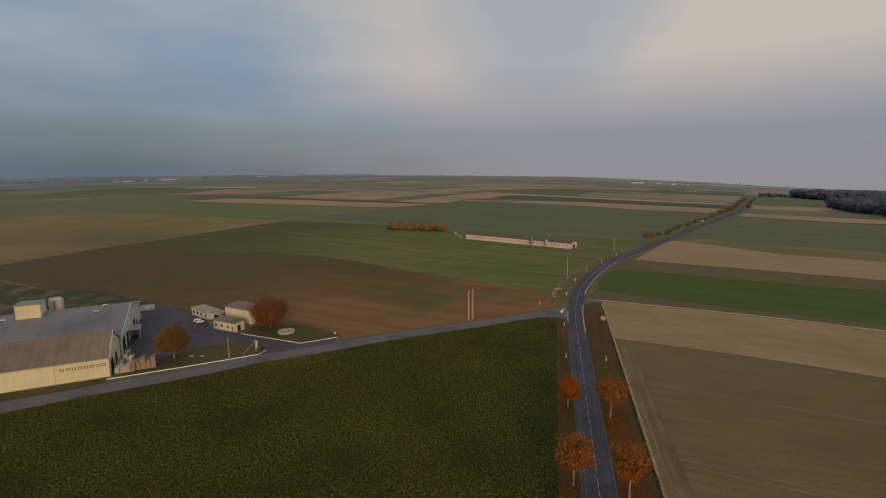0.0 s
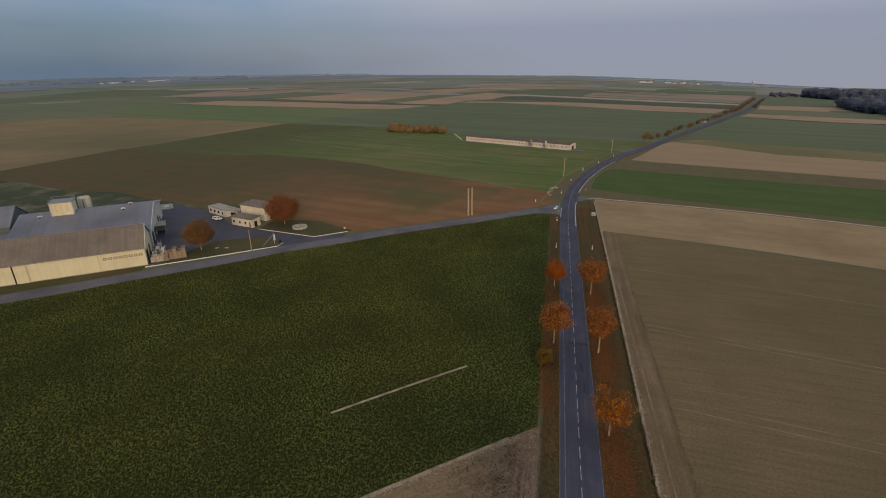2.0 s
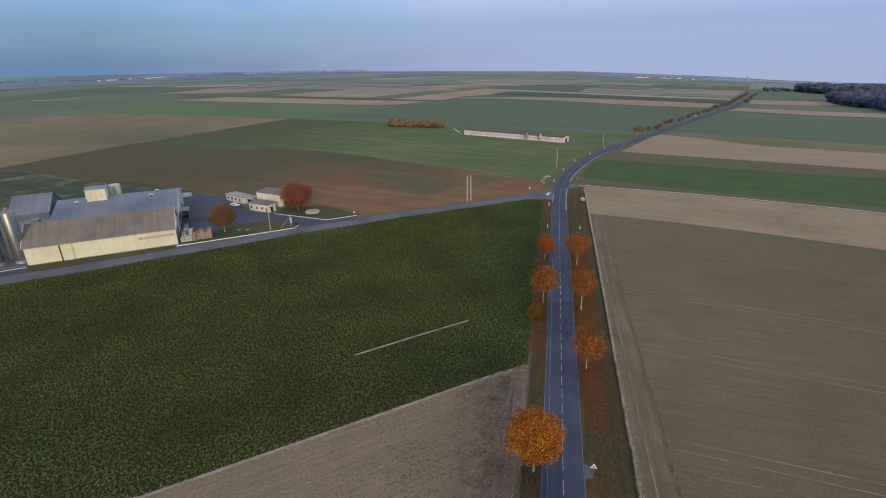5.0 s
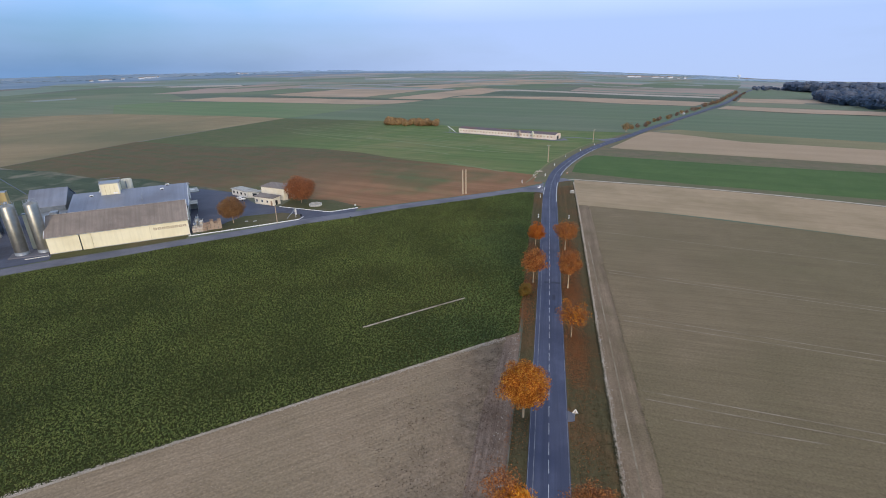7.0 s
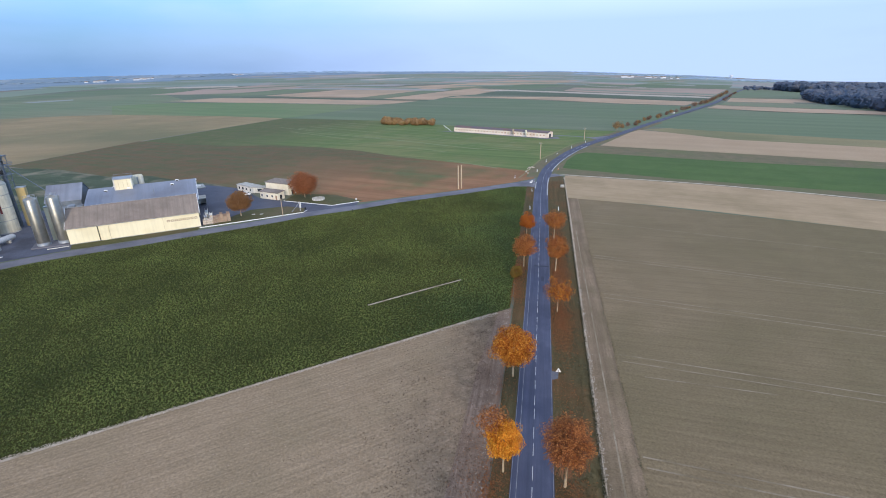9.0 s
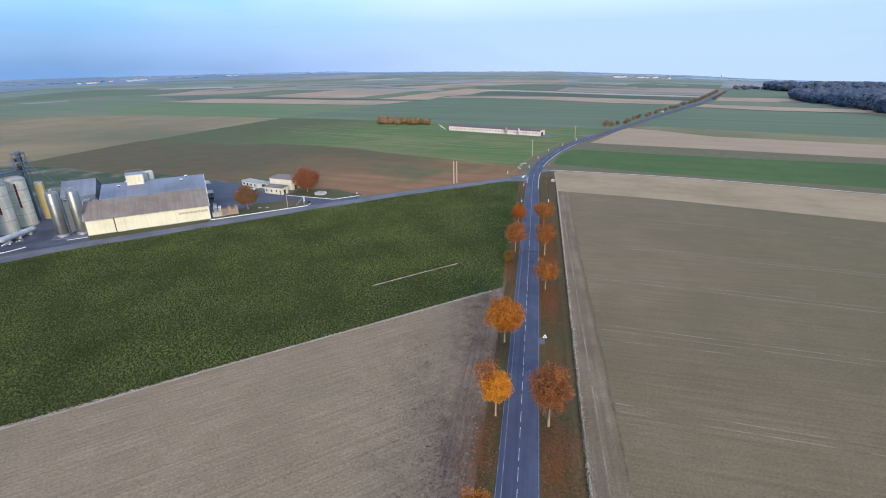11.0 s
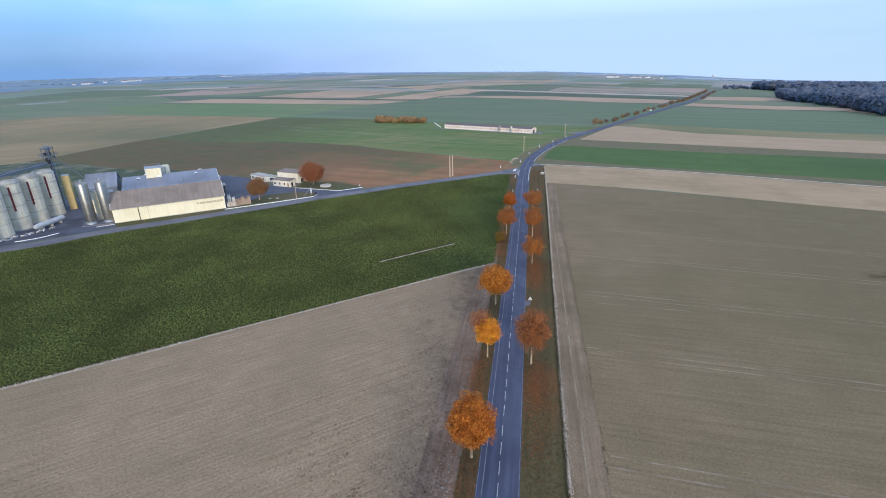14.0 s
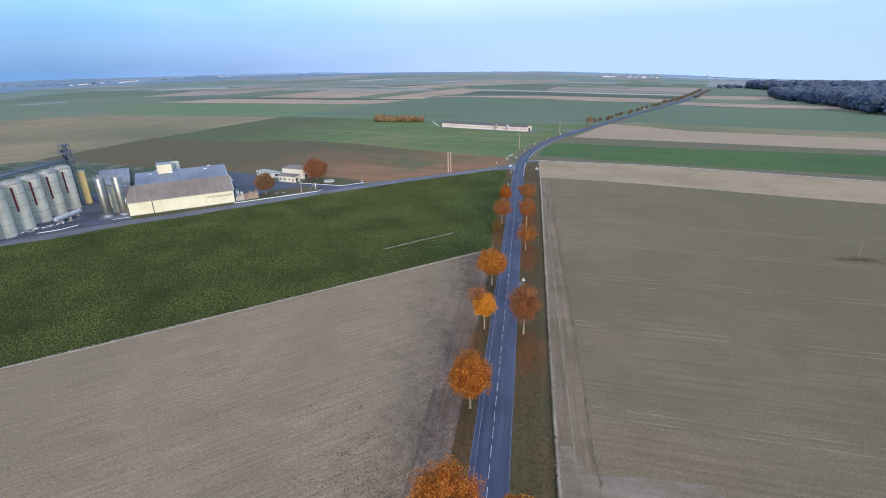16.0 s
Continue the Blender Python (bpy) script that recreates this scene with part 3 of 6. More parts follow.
field("verge_right", "rough roadside grass strewn with fallen leaves", [(3.2, -420), (3.2, 135), (5, 155), (11.9, 152), (11.8, 75), (10.8, -21), (10.4, -94), (10.4, -420)], M_VERGE, 0.05, "verge")
field("verge_left", "narrow roadside grass strewn with fallen leaves", [(-3.2, -420), (-6.4, -420), (-6.2, -100), (-6.0, 0), (-7, 20), (-7, 130), (-3.2, 132)], M_VERGE, 0.05, "verge")
field("field_margin", "rough brown-green margin between wheat and track", [(9, 164), (14, 157), (53.6, 150), (101, 137), (142, 121.6), (420, 25), (420, 57), (149, 133.6), (68, 155.6), (30.4, 170.4), (13, 178)], M_BANK, 0.018)
field("field_green_strip", "vivid green strip of winter wheat", [(12.1, 175.6), (30.4, 168.4), (50, 160.5), (68, 153.6), (93, 147.2), (115, 140.9), (149, 131.6), (420, 55), (420, 126), (182, 191.5), (139, 199.5), (112, 206), (82, 214), (50, 224.4), (29, 231), (22, 222), (15.5, 200)], M_GREEN)
field("field_brown_strip", "narrow brown fallow strip", [(26, 236), (29, 231), (50, 224.4), (82, 214), (112, 206), (139, 199.5), (182, 191.5), (420, 126), (430, 146), (194, 212.5), (151, 227), (122, 236.4), (90, 246.5), (54, 257.5), (38, 264)], M_BANK)
field("field_tan", "tan stubble field beside the road", [(42, 262.5), (54, 257.5), (90, 246.5), (122, 236.4), (151, 227), (194, 212.5), (430, 146), (460, 190), (224, 267), (176, 287), (142, 299), (106, 338), (85, 355), (73.5, 335), (57, 297)], M_TAN)
field("field_olive", "olive fallow strip", [(88, 360), (106, 338), (142, 299), (176, 287), (224, 267), (460, 190), (480, 232), (236, 305), (185, 329), (112, 369)], M_OLIVE)
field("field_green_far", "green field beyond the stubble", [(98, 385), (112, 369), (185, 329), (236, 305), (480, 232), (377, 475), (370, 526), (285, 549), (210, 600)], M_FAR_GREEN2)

# ---- fields beyond the side road ----
field("field_ploughed", "reddish-brown ploughed field greening at its far side", [(-3.8, 146), (-13, 136.4), (-30, 122.5), (-46, 111), (-66, 97), (-80, 87.6), (-92, 86), (-112, 96), (-140, 101.2), (-156, 106.2), (-171, 109), (-186, 110.8), (-205, 104), (-240, 90), (-300, 130), (-349, 143), (-346, 254), (-244, 236), (-214, 244), (-166, 236), (-130, 223), (-98, 204), (-30, 175.5), (-3.8, 163)], M_BROWN, 0.034)
field("field_green_mid", "green field with faint mowing lines", [(-3.8, 162), (-43, 174), (-127, 205), (-232, 215), (-347, 225), (-312, 445), (-182, 424), (-90, 380), (70, 345), (36, 284), (16, 238), (4, 200), (-3, 175)], M_GREEN2)
field("field_ochre", "broad ochre stubble field", [(-350, 141), (-346.4, 255), (-312, 445), (-407, 468), (-594, 483), (-672, 459), (-900, 300), (-700, 40), (-420, 38)], M_OCHRE, 0.04)
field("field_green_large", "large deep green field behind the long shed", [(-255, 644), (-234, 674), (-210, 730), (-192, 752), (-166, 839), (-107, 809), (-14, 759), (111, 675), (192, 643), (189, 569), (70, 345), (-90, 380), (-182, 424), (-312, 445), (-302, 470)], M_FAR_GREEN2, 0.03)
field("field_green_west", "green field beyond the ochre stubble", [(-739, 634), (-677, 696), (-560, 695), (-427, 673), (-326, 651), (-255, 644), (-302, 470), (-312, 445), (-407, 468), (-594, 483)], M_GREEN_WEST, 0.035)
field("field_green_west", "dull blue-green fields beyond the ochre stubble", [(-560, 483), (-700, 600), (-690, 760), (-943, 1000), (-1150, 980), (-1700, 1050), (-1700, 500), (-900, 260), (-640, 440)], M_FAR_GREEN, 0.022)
field("haze_tinted_plain", "plain towards the horizon, tinted haze blue-green", [(-4900, 1300), (-1900, 1450), (-1300, 1400), (-700, 1500), (0, 1500), (700, 1700), (1200, 1700), (2500, 1500), (4900, 1300), (4900, 4950), (-4900, 4950)], M_FAR_PLAIN, 0.01)
field("far_forest", "wooded hills far to the west, coloured haze-blue", [(-1880, 1320), (-1850, 1420), (-2110, 1740), (-1980, 1900), (-1850, 2120), (-1690, 2440), (-1350, 2460), (-1320, 2900), (-900, 3600), (-400, 4500), (-2500, 4500), (-4800, 3000), (-4800, 1100), (-2600, 1000)], M_FAR, 0.06)

field("field_dark_green", "dark green strip far to the west", [(-1194, 752), (-1217, 816), (-1287, 955), (-1361, 1156), (-1330, 1339), (-1131, 1342), (-897, 1037), (-1051, 958), (-1079, 832), (-1103, 727)], M_FAR_GREEN2, 0.070)
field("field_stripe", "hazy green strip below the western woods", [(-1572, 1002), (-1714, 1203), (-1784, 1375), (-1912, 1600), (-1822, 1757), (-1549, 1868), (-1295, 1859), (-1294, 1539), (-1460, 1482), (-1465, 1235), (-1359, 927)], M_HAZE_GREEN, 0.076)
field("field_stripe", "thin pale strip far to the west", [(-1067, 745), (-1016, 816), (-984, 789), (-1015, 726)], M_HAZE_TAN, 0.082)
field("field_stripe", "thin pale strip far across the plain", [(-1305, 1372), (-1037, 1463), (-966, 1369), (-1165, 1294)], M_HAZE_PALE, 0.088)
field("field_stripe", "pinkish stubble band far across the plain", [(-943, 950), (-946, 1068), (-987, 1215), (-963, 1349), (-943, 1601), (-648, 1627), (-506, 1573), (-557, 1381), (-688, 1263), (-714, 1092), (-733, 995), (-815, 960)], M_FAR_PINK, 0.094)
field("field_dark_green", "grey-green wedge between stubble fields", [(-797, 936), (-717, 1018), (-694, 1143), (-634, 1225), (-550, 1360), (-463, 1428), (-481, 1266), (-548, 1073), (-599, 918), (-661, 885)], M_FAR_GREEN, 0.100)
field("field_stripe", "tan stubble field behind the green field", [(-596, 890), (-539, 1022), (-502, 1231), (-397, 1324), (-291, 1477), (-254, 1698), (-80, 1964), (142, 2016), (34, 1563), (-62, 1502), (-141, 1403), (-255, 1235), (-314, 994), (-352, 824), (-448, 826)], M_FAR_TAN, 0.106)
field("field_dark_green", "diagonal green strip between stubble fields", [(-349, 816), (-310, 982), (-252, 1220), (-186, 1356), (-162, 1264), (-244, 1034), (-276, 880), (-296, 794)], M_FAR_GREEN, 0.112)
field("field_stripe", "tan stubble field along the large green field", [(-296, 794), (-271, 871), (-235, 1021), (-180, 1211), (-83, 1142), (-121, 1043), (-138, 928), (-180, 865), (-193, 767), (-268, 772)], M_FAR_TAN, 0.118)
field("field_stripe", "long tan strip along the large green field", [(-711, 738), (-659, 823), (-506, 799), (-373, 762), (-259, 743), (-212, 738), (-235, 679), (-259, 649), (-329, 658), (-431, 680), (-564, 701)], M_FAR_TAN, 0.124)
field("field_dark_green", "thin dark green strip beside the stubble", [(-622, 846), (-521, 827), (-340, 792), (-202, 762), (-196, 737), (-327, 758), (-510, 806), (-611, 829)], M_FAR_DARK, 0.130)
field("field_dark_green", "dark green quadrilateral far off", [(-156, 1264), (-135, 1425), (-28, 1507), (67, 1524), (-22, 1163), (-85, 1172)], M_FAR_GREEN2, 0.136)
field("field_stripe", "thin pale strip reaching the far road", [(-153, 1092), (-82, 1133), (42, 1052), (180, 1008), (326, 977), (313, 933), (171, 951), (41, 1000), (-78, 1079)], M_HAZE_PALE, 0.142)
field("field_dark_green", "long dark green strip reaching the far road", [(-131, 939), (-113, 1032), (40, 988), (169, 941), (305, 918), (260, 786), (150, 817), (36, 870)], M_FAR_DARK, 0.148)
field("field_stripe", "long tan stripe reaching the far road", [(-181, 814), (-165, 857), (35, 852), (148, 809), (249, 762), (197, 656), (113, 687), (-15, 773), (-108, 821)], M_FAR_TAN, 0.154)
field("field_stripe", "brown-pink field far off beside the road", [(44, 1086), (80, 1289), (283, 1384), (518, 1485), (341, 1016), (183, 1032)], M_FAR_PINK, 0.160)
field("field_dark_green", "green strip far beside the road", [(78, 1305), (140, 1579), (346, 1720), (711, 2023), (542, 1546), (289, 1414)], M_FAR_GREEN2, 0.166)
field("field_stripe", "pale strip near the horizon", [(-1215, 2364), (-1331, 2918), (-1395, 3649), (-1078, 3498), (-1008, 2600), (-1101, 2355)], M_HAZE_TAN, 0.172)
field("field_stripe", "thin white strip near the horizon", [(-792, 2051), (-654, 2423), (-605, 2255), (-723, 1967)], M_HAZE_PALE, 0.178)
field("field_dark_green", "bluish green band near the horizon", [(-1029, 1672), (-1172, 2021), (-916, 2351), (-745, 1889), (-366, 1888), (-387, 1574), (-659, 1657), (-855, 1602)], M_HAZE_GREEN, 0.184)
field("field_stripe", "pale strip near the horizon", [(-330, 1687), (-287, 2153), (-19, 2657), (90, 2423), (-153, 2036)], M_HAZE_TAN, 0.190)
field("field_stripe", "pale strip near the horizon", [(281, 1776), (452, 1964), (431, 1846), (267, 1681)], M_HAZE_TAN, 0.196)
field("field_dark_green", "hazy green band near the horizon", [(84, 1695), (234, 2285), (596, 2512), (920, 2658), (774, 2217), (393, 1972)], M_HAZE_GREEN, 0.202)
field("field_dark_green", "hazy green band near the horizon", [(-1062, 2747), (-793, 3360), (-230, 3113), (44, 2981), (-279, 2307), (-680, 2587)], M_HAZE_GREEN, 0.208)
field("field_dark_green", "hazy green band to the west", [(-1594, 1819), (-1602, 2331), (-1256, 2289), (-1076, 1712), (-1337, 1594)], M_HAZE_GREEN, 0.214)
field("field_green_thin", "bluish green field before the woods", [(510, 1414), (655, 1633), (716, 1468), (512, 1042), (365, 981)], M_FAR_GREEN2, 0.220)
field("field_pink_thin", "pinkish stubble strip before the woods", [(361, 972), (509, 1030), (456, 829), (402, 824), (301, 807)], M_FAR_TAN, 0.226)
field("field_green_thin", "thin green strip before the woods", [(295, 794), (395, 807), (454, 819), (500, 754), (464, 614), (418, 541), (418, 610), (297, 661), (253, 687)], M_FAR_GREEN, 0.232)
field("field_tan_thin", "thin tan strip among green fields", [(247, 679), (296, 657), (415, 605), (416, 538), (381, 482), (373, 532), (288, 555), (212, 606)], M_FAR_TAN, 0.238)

# small far strips between the large fields, in haze-tinted tones
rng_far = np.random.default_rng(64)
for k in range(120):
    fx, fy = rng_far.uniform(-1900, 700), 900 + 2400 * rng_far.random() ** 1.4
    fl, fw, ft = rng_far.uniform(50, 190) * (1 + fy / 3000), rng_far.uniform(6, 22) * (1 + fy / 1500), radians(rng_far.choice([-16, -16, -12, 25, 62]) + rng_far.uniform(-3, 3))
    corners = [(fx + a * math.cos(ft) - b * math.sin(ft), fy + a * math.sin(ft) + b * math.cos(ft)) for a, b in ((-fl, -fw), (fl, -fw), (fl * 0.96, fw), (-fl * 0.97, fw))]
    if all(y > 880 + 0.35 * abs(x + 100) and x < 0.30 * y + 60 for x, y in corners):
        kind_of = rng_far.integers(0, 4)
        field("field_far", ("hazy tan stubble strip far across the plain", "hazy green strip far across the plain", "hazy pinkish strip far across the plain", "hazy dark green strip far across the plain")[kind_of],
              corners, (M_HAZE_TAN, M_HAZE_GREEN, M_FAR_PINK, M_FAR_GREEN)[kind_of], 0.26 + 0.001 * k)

MOWN = []
for line, w in (([(-222, 322), (-118, 277), (-45, 238)], 0.9), ([(-267, 356), (-155, 299), (-72, 252), (-29, 235)], 0.7), ([(-61, 194.4), (-25.6, 170.7)], 0.8),
                ([(-184, 261), (-115, 249), (-67, 224)], 0.6), ([(-238, 324), (-151, 274)], 0.7), ([(-120, 300), (-60, 268), (-14, 246)], 0.6)):
    MOWN.append((line, w))

# ---- roads ----
def smooth_line(pts, step=6.0):
    """Points along a smooth curve through pts."""
    out = []
    for i in range(len(pts) - 1):
        p = [Vector(pts[max(0, min(len(pts) - 1, i + k))]) for k in (-1, 0, 1, 2)]
        n = max(1, int((p[2] - p[1]).length / step))
        for s in range(n):
            t = s / n
            out.append(0.5 * (2 * p[1] + (p[2] - p[0]) * t + (2 * p[0] - 5 * p[1] + 4 * p[2] - p[3]) * t * t + (3 * p[1] - p[0] - 3 * p[2] + p[3]) * t ** 3))
    return out + [Vector(pts[-1])]


def strip(line, left, right, lift, camber=0.0, skirt=0.0):
    """A band along a line, from left to right of it, draped on the ground; skirt: depth of its sides."""
    bm, rows = bmesh.new(), []
    for i, p in enumerate(line):
        d = (line[min(i + 1, len(line) - 1)] - line[max(i - 1, 0)]).normalized()
        nrm = Vector((-d.y, d.x))
        row = []
        lo, hi = (left(p), right(p)) if callable(left) else (left, right)
        offs = [(lo, -skirt), (lo, 0), ((lo + hi) / 2, camber), (hi, 0), (hi, -skirt)] if skirt else [(lo, 0), (hi, 0)]
        for o, dz in offs:
            q = p - nrm * o
            row.append(bm.verts.new((q.x, q.y, land(q.x, q.y) + lift + dz + max(0.0, min(0.3, (math.hypot(q.x, q.y + 100) - 450) * 0.0006)))))
        rows.append(row)
    for a, b in zip(rows, rows[1:]):
        for i in range(len(a) - 1):
            bm.faces.new((a[i], a[i + 1], b[i + 1], b[i]))
    return bm


MAIN = [(0, -420), (0, -200), (0, 0), (0, 100), (0.2, 130), (1.2, 148), (3.8, 172), (9.9, 200), (20.4, 235), (34.6, 270), (48.8, 297), (67, 332), (93, 385), (134, 466), (194, 588), (265, 748), (350, 972), (465, 1262), (600, 1590)]
main_line = smooth_line(MAIN)
road = tagged(part("road", strip(main_line, -3.2, 3.2, 0.16, 0.05, 0.2), M_ASPHALT), "grey-blue asphalt country road with worn wheel tracks", "road", kind="structure")
part("edge_line", strip([p for p in main_line if p.y < 112], -3.14, -3.05, 0.168), M_FAINT, road, "faint worn white edge line")
part("edge_line", strip([p for p in main_line if p.y < 104], 3.02, 3.1, 0.168), M_FAINT, road, "faint worn pale edge line")
part("seam", strip([p for p in main_line if p.y < 60], -2.32, -2.2, 0.184), M_FAINT, road, "pale seam in the asphalt")
part("solid_line", strip([p for p in main_line if 104 < p.y < 151], 2.72, 3.06, 0.176), M_LINE, road, "broad white edge line")
part("solid_line", strip([p for p in main_line if 160 < p.y < 262], 2.7, 3.08, 0.176), M_LINE, road, "broad white edge line")
part("solid_line", strip([p for p in main_line if 121 < p.y < 138], -3.05, -2.75, 0.176), M_LINE, road, "broad white edge line")
for k, (x, y, w, l) in enumerate(((1.15, 14.8, 0.4, 3.2), (1.45, 8.1, 0.24, 3.4), (0.8, 24.1, 2.2, 0.8))):
    part("tar_patch", boxed(x - w, y - l / 2, 0.17, x + w, y + l / 2, 0.209), M_PATCH, road, "dark tar repair patch")
# centre dashes: 3 m of paint, 1.33 m of gap
dash_mesh = bpy.data.meshes.new("dash")
bm = bmesh.new()
box(bm, -0.045, -1.35, 0, 0.045, 1.35, 0.006)
bm.to_mesh(dash_mesh), bm.free()
dash_mesh.materials.append(M_LINE)
fine = smooth_line(MAIN[:12], 1.0)
run = 0.0
for a, b in zip(fine, fine[1:]):
    run = 0.0 if a.y < -130 else run + (b - a).length
    if a.y < -130 or a.y > 300 or run < 4.33:
        continue
    run -= 4.33
    d = b - a
    o = new("dash", dash_mesh)
    o.matrix_world = pose(a.x, a.y, 0.214, 0, 0, math.degrees(math.atan2(-d.x, d.y)))
    o.parent = road

SIDE = [(-2.4, 136), (-12, 131.2), (-24, 122.1), (-45, 106.4), (-65, 91.9), (-80, 78.6), (-96, 66.2), (-105.4, 56.2), (-111.7, 50.2), (-124.5, 39.2), (-131.5, 33.2), (-139, 26.2), (-148, 18.8), (-156.2, 11.8), (-164, 4.6), (-174, -8), (-180.5, -12.8), (-240, -64.3), (-330, -145)]
side_line = smooth_line(SIDE)
side_road = tagged(part("road_side", strip(side_line, lambda p: -3.3, lambda p: 3.2, 0.13, 0.04, 0.16), M_ASPHALT2), "worn pale grey asphalt side road", "road", kind="structure")
bm = bmesh.new()
bm.faces.new([bm.verts.new((x, y, 0.142)) for x, y in ((-3.2, 125), (-3.1, 146), (-5.5, 141.5), (-12.4, 135.4), (-24, 125.7), (-24, 118.4), (-14.3, 125.7), (-8, 127.2), (-5, 126.5))])
bmesh.ops.recalc_face_normals(bm, faces=bm.faces)
part("junction_mouth", bm, M_ASPHALT2, side_road)
for k in range(6):
    part("give_way_mark", boxed(-3.75, 130.2 + k * 1.6, 0.15, -3.4, 131.0 + k * 1.6, 0.153), M_LINE, side_road)
tagged(part("verge_bend", strip([p for p in main_line if 146 < p.y < 345], lambda p: -9.5 if p.y < 215 else -8.0, lambda p: -3.1, 0.06), M_BANK), "rough brown grass outside the bend", "verge", kind="structure")
tagged(part("verge_bend", strip([p for p in main_line if 158 < p.y < 420], 3.1, 9.0, 0.022), M_BANK), "rough brown grass inside the bend", "verge", kind="structure")
tagged(part("footpath", strip(smooth_line([(-12.0, 146), (-8.5, 161.5), (-4.0, 185.8), (0, 204.5), (7.5, 225), (15.2, 247), (23.8, 270), (35.3, 293.5)], 4), -0.42, 0.42, 0.085), M_OLIVE), "pale worn path beside the bend", "path", kind="structure")
TRACK = [(4.6, 153.5), (12.7, 156.4), (28.8, 153), (53.6, 148.3), (78.8, 142.4), (101, 135.4), (121, 128.2), (142, 119.8), (420, 22)]
tagged(part("track", strip(smooth_line(TRACK, 12), -0.9, 0.7, 0.1), M_CHALK), "pale chalk farm track between fields", "track", kind="structure")
tagged(part("track_rut", strip(smooth_line(TRACK[1:], 12), 0.72, 1.3, 0.062), M_BANK), "dark rut beside the chalk track", "rut", kind="structure")
tagged(part("track_verge", strip(smooth_line(TRACK[1:], 12), -8.0, -0.9, 0.05), M_BANK), "worn grassy margin of the chalk track", "verge", kind="structure")
part("track_mouth", strip(smooth_line([(2.8, 152), (9, 156.5)], 3), -3.0, 3.2, 0.12), M_ASPHALT2, bpy.data.objects["track"])
LANE = [(46, 300), (36, 304.5), (27, 310), (16, 313), (8, 313), (-2, 309)]
lane_mouth = [(42.5, 290.5), (49, 300), (55, 308), (61, 320), (50.5, 311.5), (43, 306.5), (38.5, 303), (38, 299), (41, 294)]
tagged(part("lane", strip(smooth_line(LANE), -1.5, 1.5, 0.1), M_ASPHALT2), "grey lane leading to the long shed", "lane", kind="structure")
bm = bmesh.new()
bm.faces.new([bm.verts.new((x, y, 0.106)) for x, y in lane_mouth])
bmesh.ops.recalc_face_normals(bm, faces=bm.faces)
part("lane_mouth", bm, M_ASPHALT2, bpy.data.objects["lane"])
for k in range(1, 6):
    MOWN.append(([(x + 6 * k, y + 13 * k) for x, y in ((-250, 338), (-155, 293), (-72, 248), (-34, 230))], 0.4 + 0.15 * (k % 3)))
for lift, (line, w) in zip(np.arange(0.05, 0.11, 0.005), MOWN):
    tagged(part("mown_line", strip(smooth_line(line, 12), -w, w, lift), M_MOWN), "faint pale mowing line in the green field", "mowing line", kind="structure")
edge_chalk = [(p[0], p[1]) for p in ((-11.5, -8.2), (-60, -49.3), (-105.3, -87), (-190, -150))]
tagged(part("chalk_edge", strip(smooth_line(edge_chalk, 5), -0.4, 0.2, 0.07), M_EDGE), "pale chalky furrow along the beet field", "furrow", kind="structure")
tagged(part("chalk_edge", strip(smooth_line([(10.4, -300), (10.4, -90), (10.8, -20), (11.8, 75), (12.0, 150)], 5), -0.35, 0.2, 0.07), M_EDGE), "pale chalky furrow along the verge", "furrow", kind="structure")
tagged(part("bare_strip", strip(smooth_line([(-21.7, 10.8), (-32, 1.6), (-43, -8.6)], 2), -0.3, 0.3, 0.09), M_EDGE), "bare pale strip in the beet field", "strip", kind="structure")
TRAMS = (((17, 36.2), (150, 8), 0.052), ((17, 34.2), (150, 6), 0.053), ((17.3, 8.1), (150, -14.8), 0.054), ((17.3, 5.6), (150, -17), 0.055), ((17.2, -21.4), (150, -39), 0.056), ((17.2, -23.8), (150, -41), 0.057),
         ((21, -28.7), (44, -30.4), 0.058), ((16.8, -50.4), (140, -64), 0.059), ((17, -52.6), (140, -66), 0.060), ((17, -82), (120, -92), 0.061), ((17, -84.4), (120, -94.4), 0.062), ((17, 72), (120, 47), 0.051))
for (ax, ay), (bx, by), lift in TRAMS:
    tagged(part("tramline", strip(smooth_line([(ax, ay), (bx, by)], 9), -0.16, 0.16, lift), M_TRAM), "faint pale wheel track in the sown field", "wheel track", kind="structure")
tagged(part("tramline", strip(smooth_line([(13.2, -200), (13.1, -40), (13.0, 60)], 9), -0.15, 0.15, 0.062), M_TRAM), "pale wheel track along the headland", "wheel track", kind="structure")


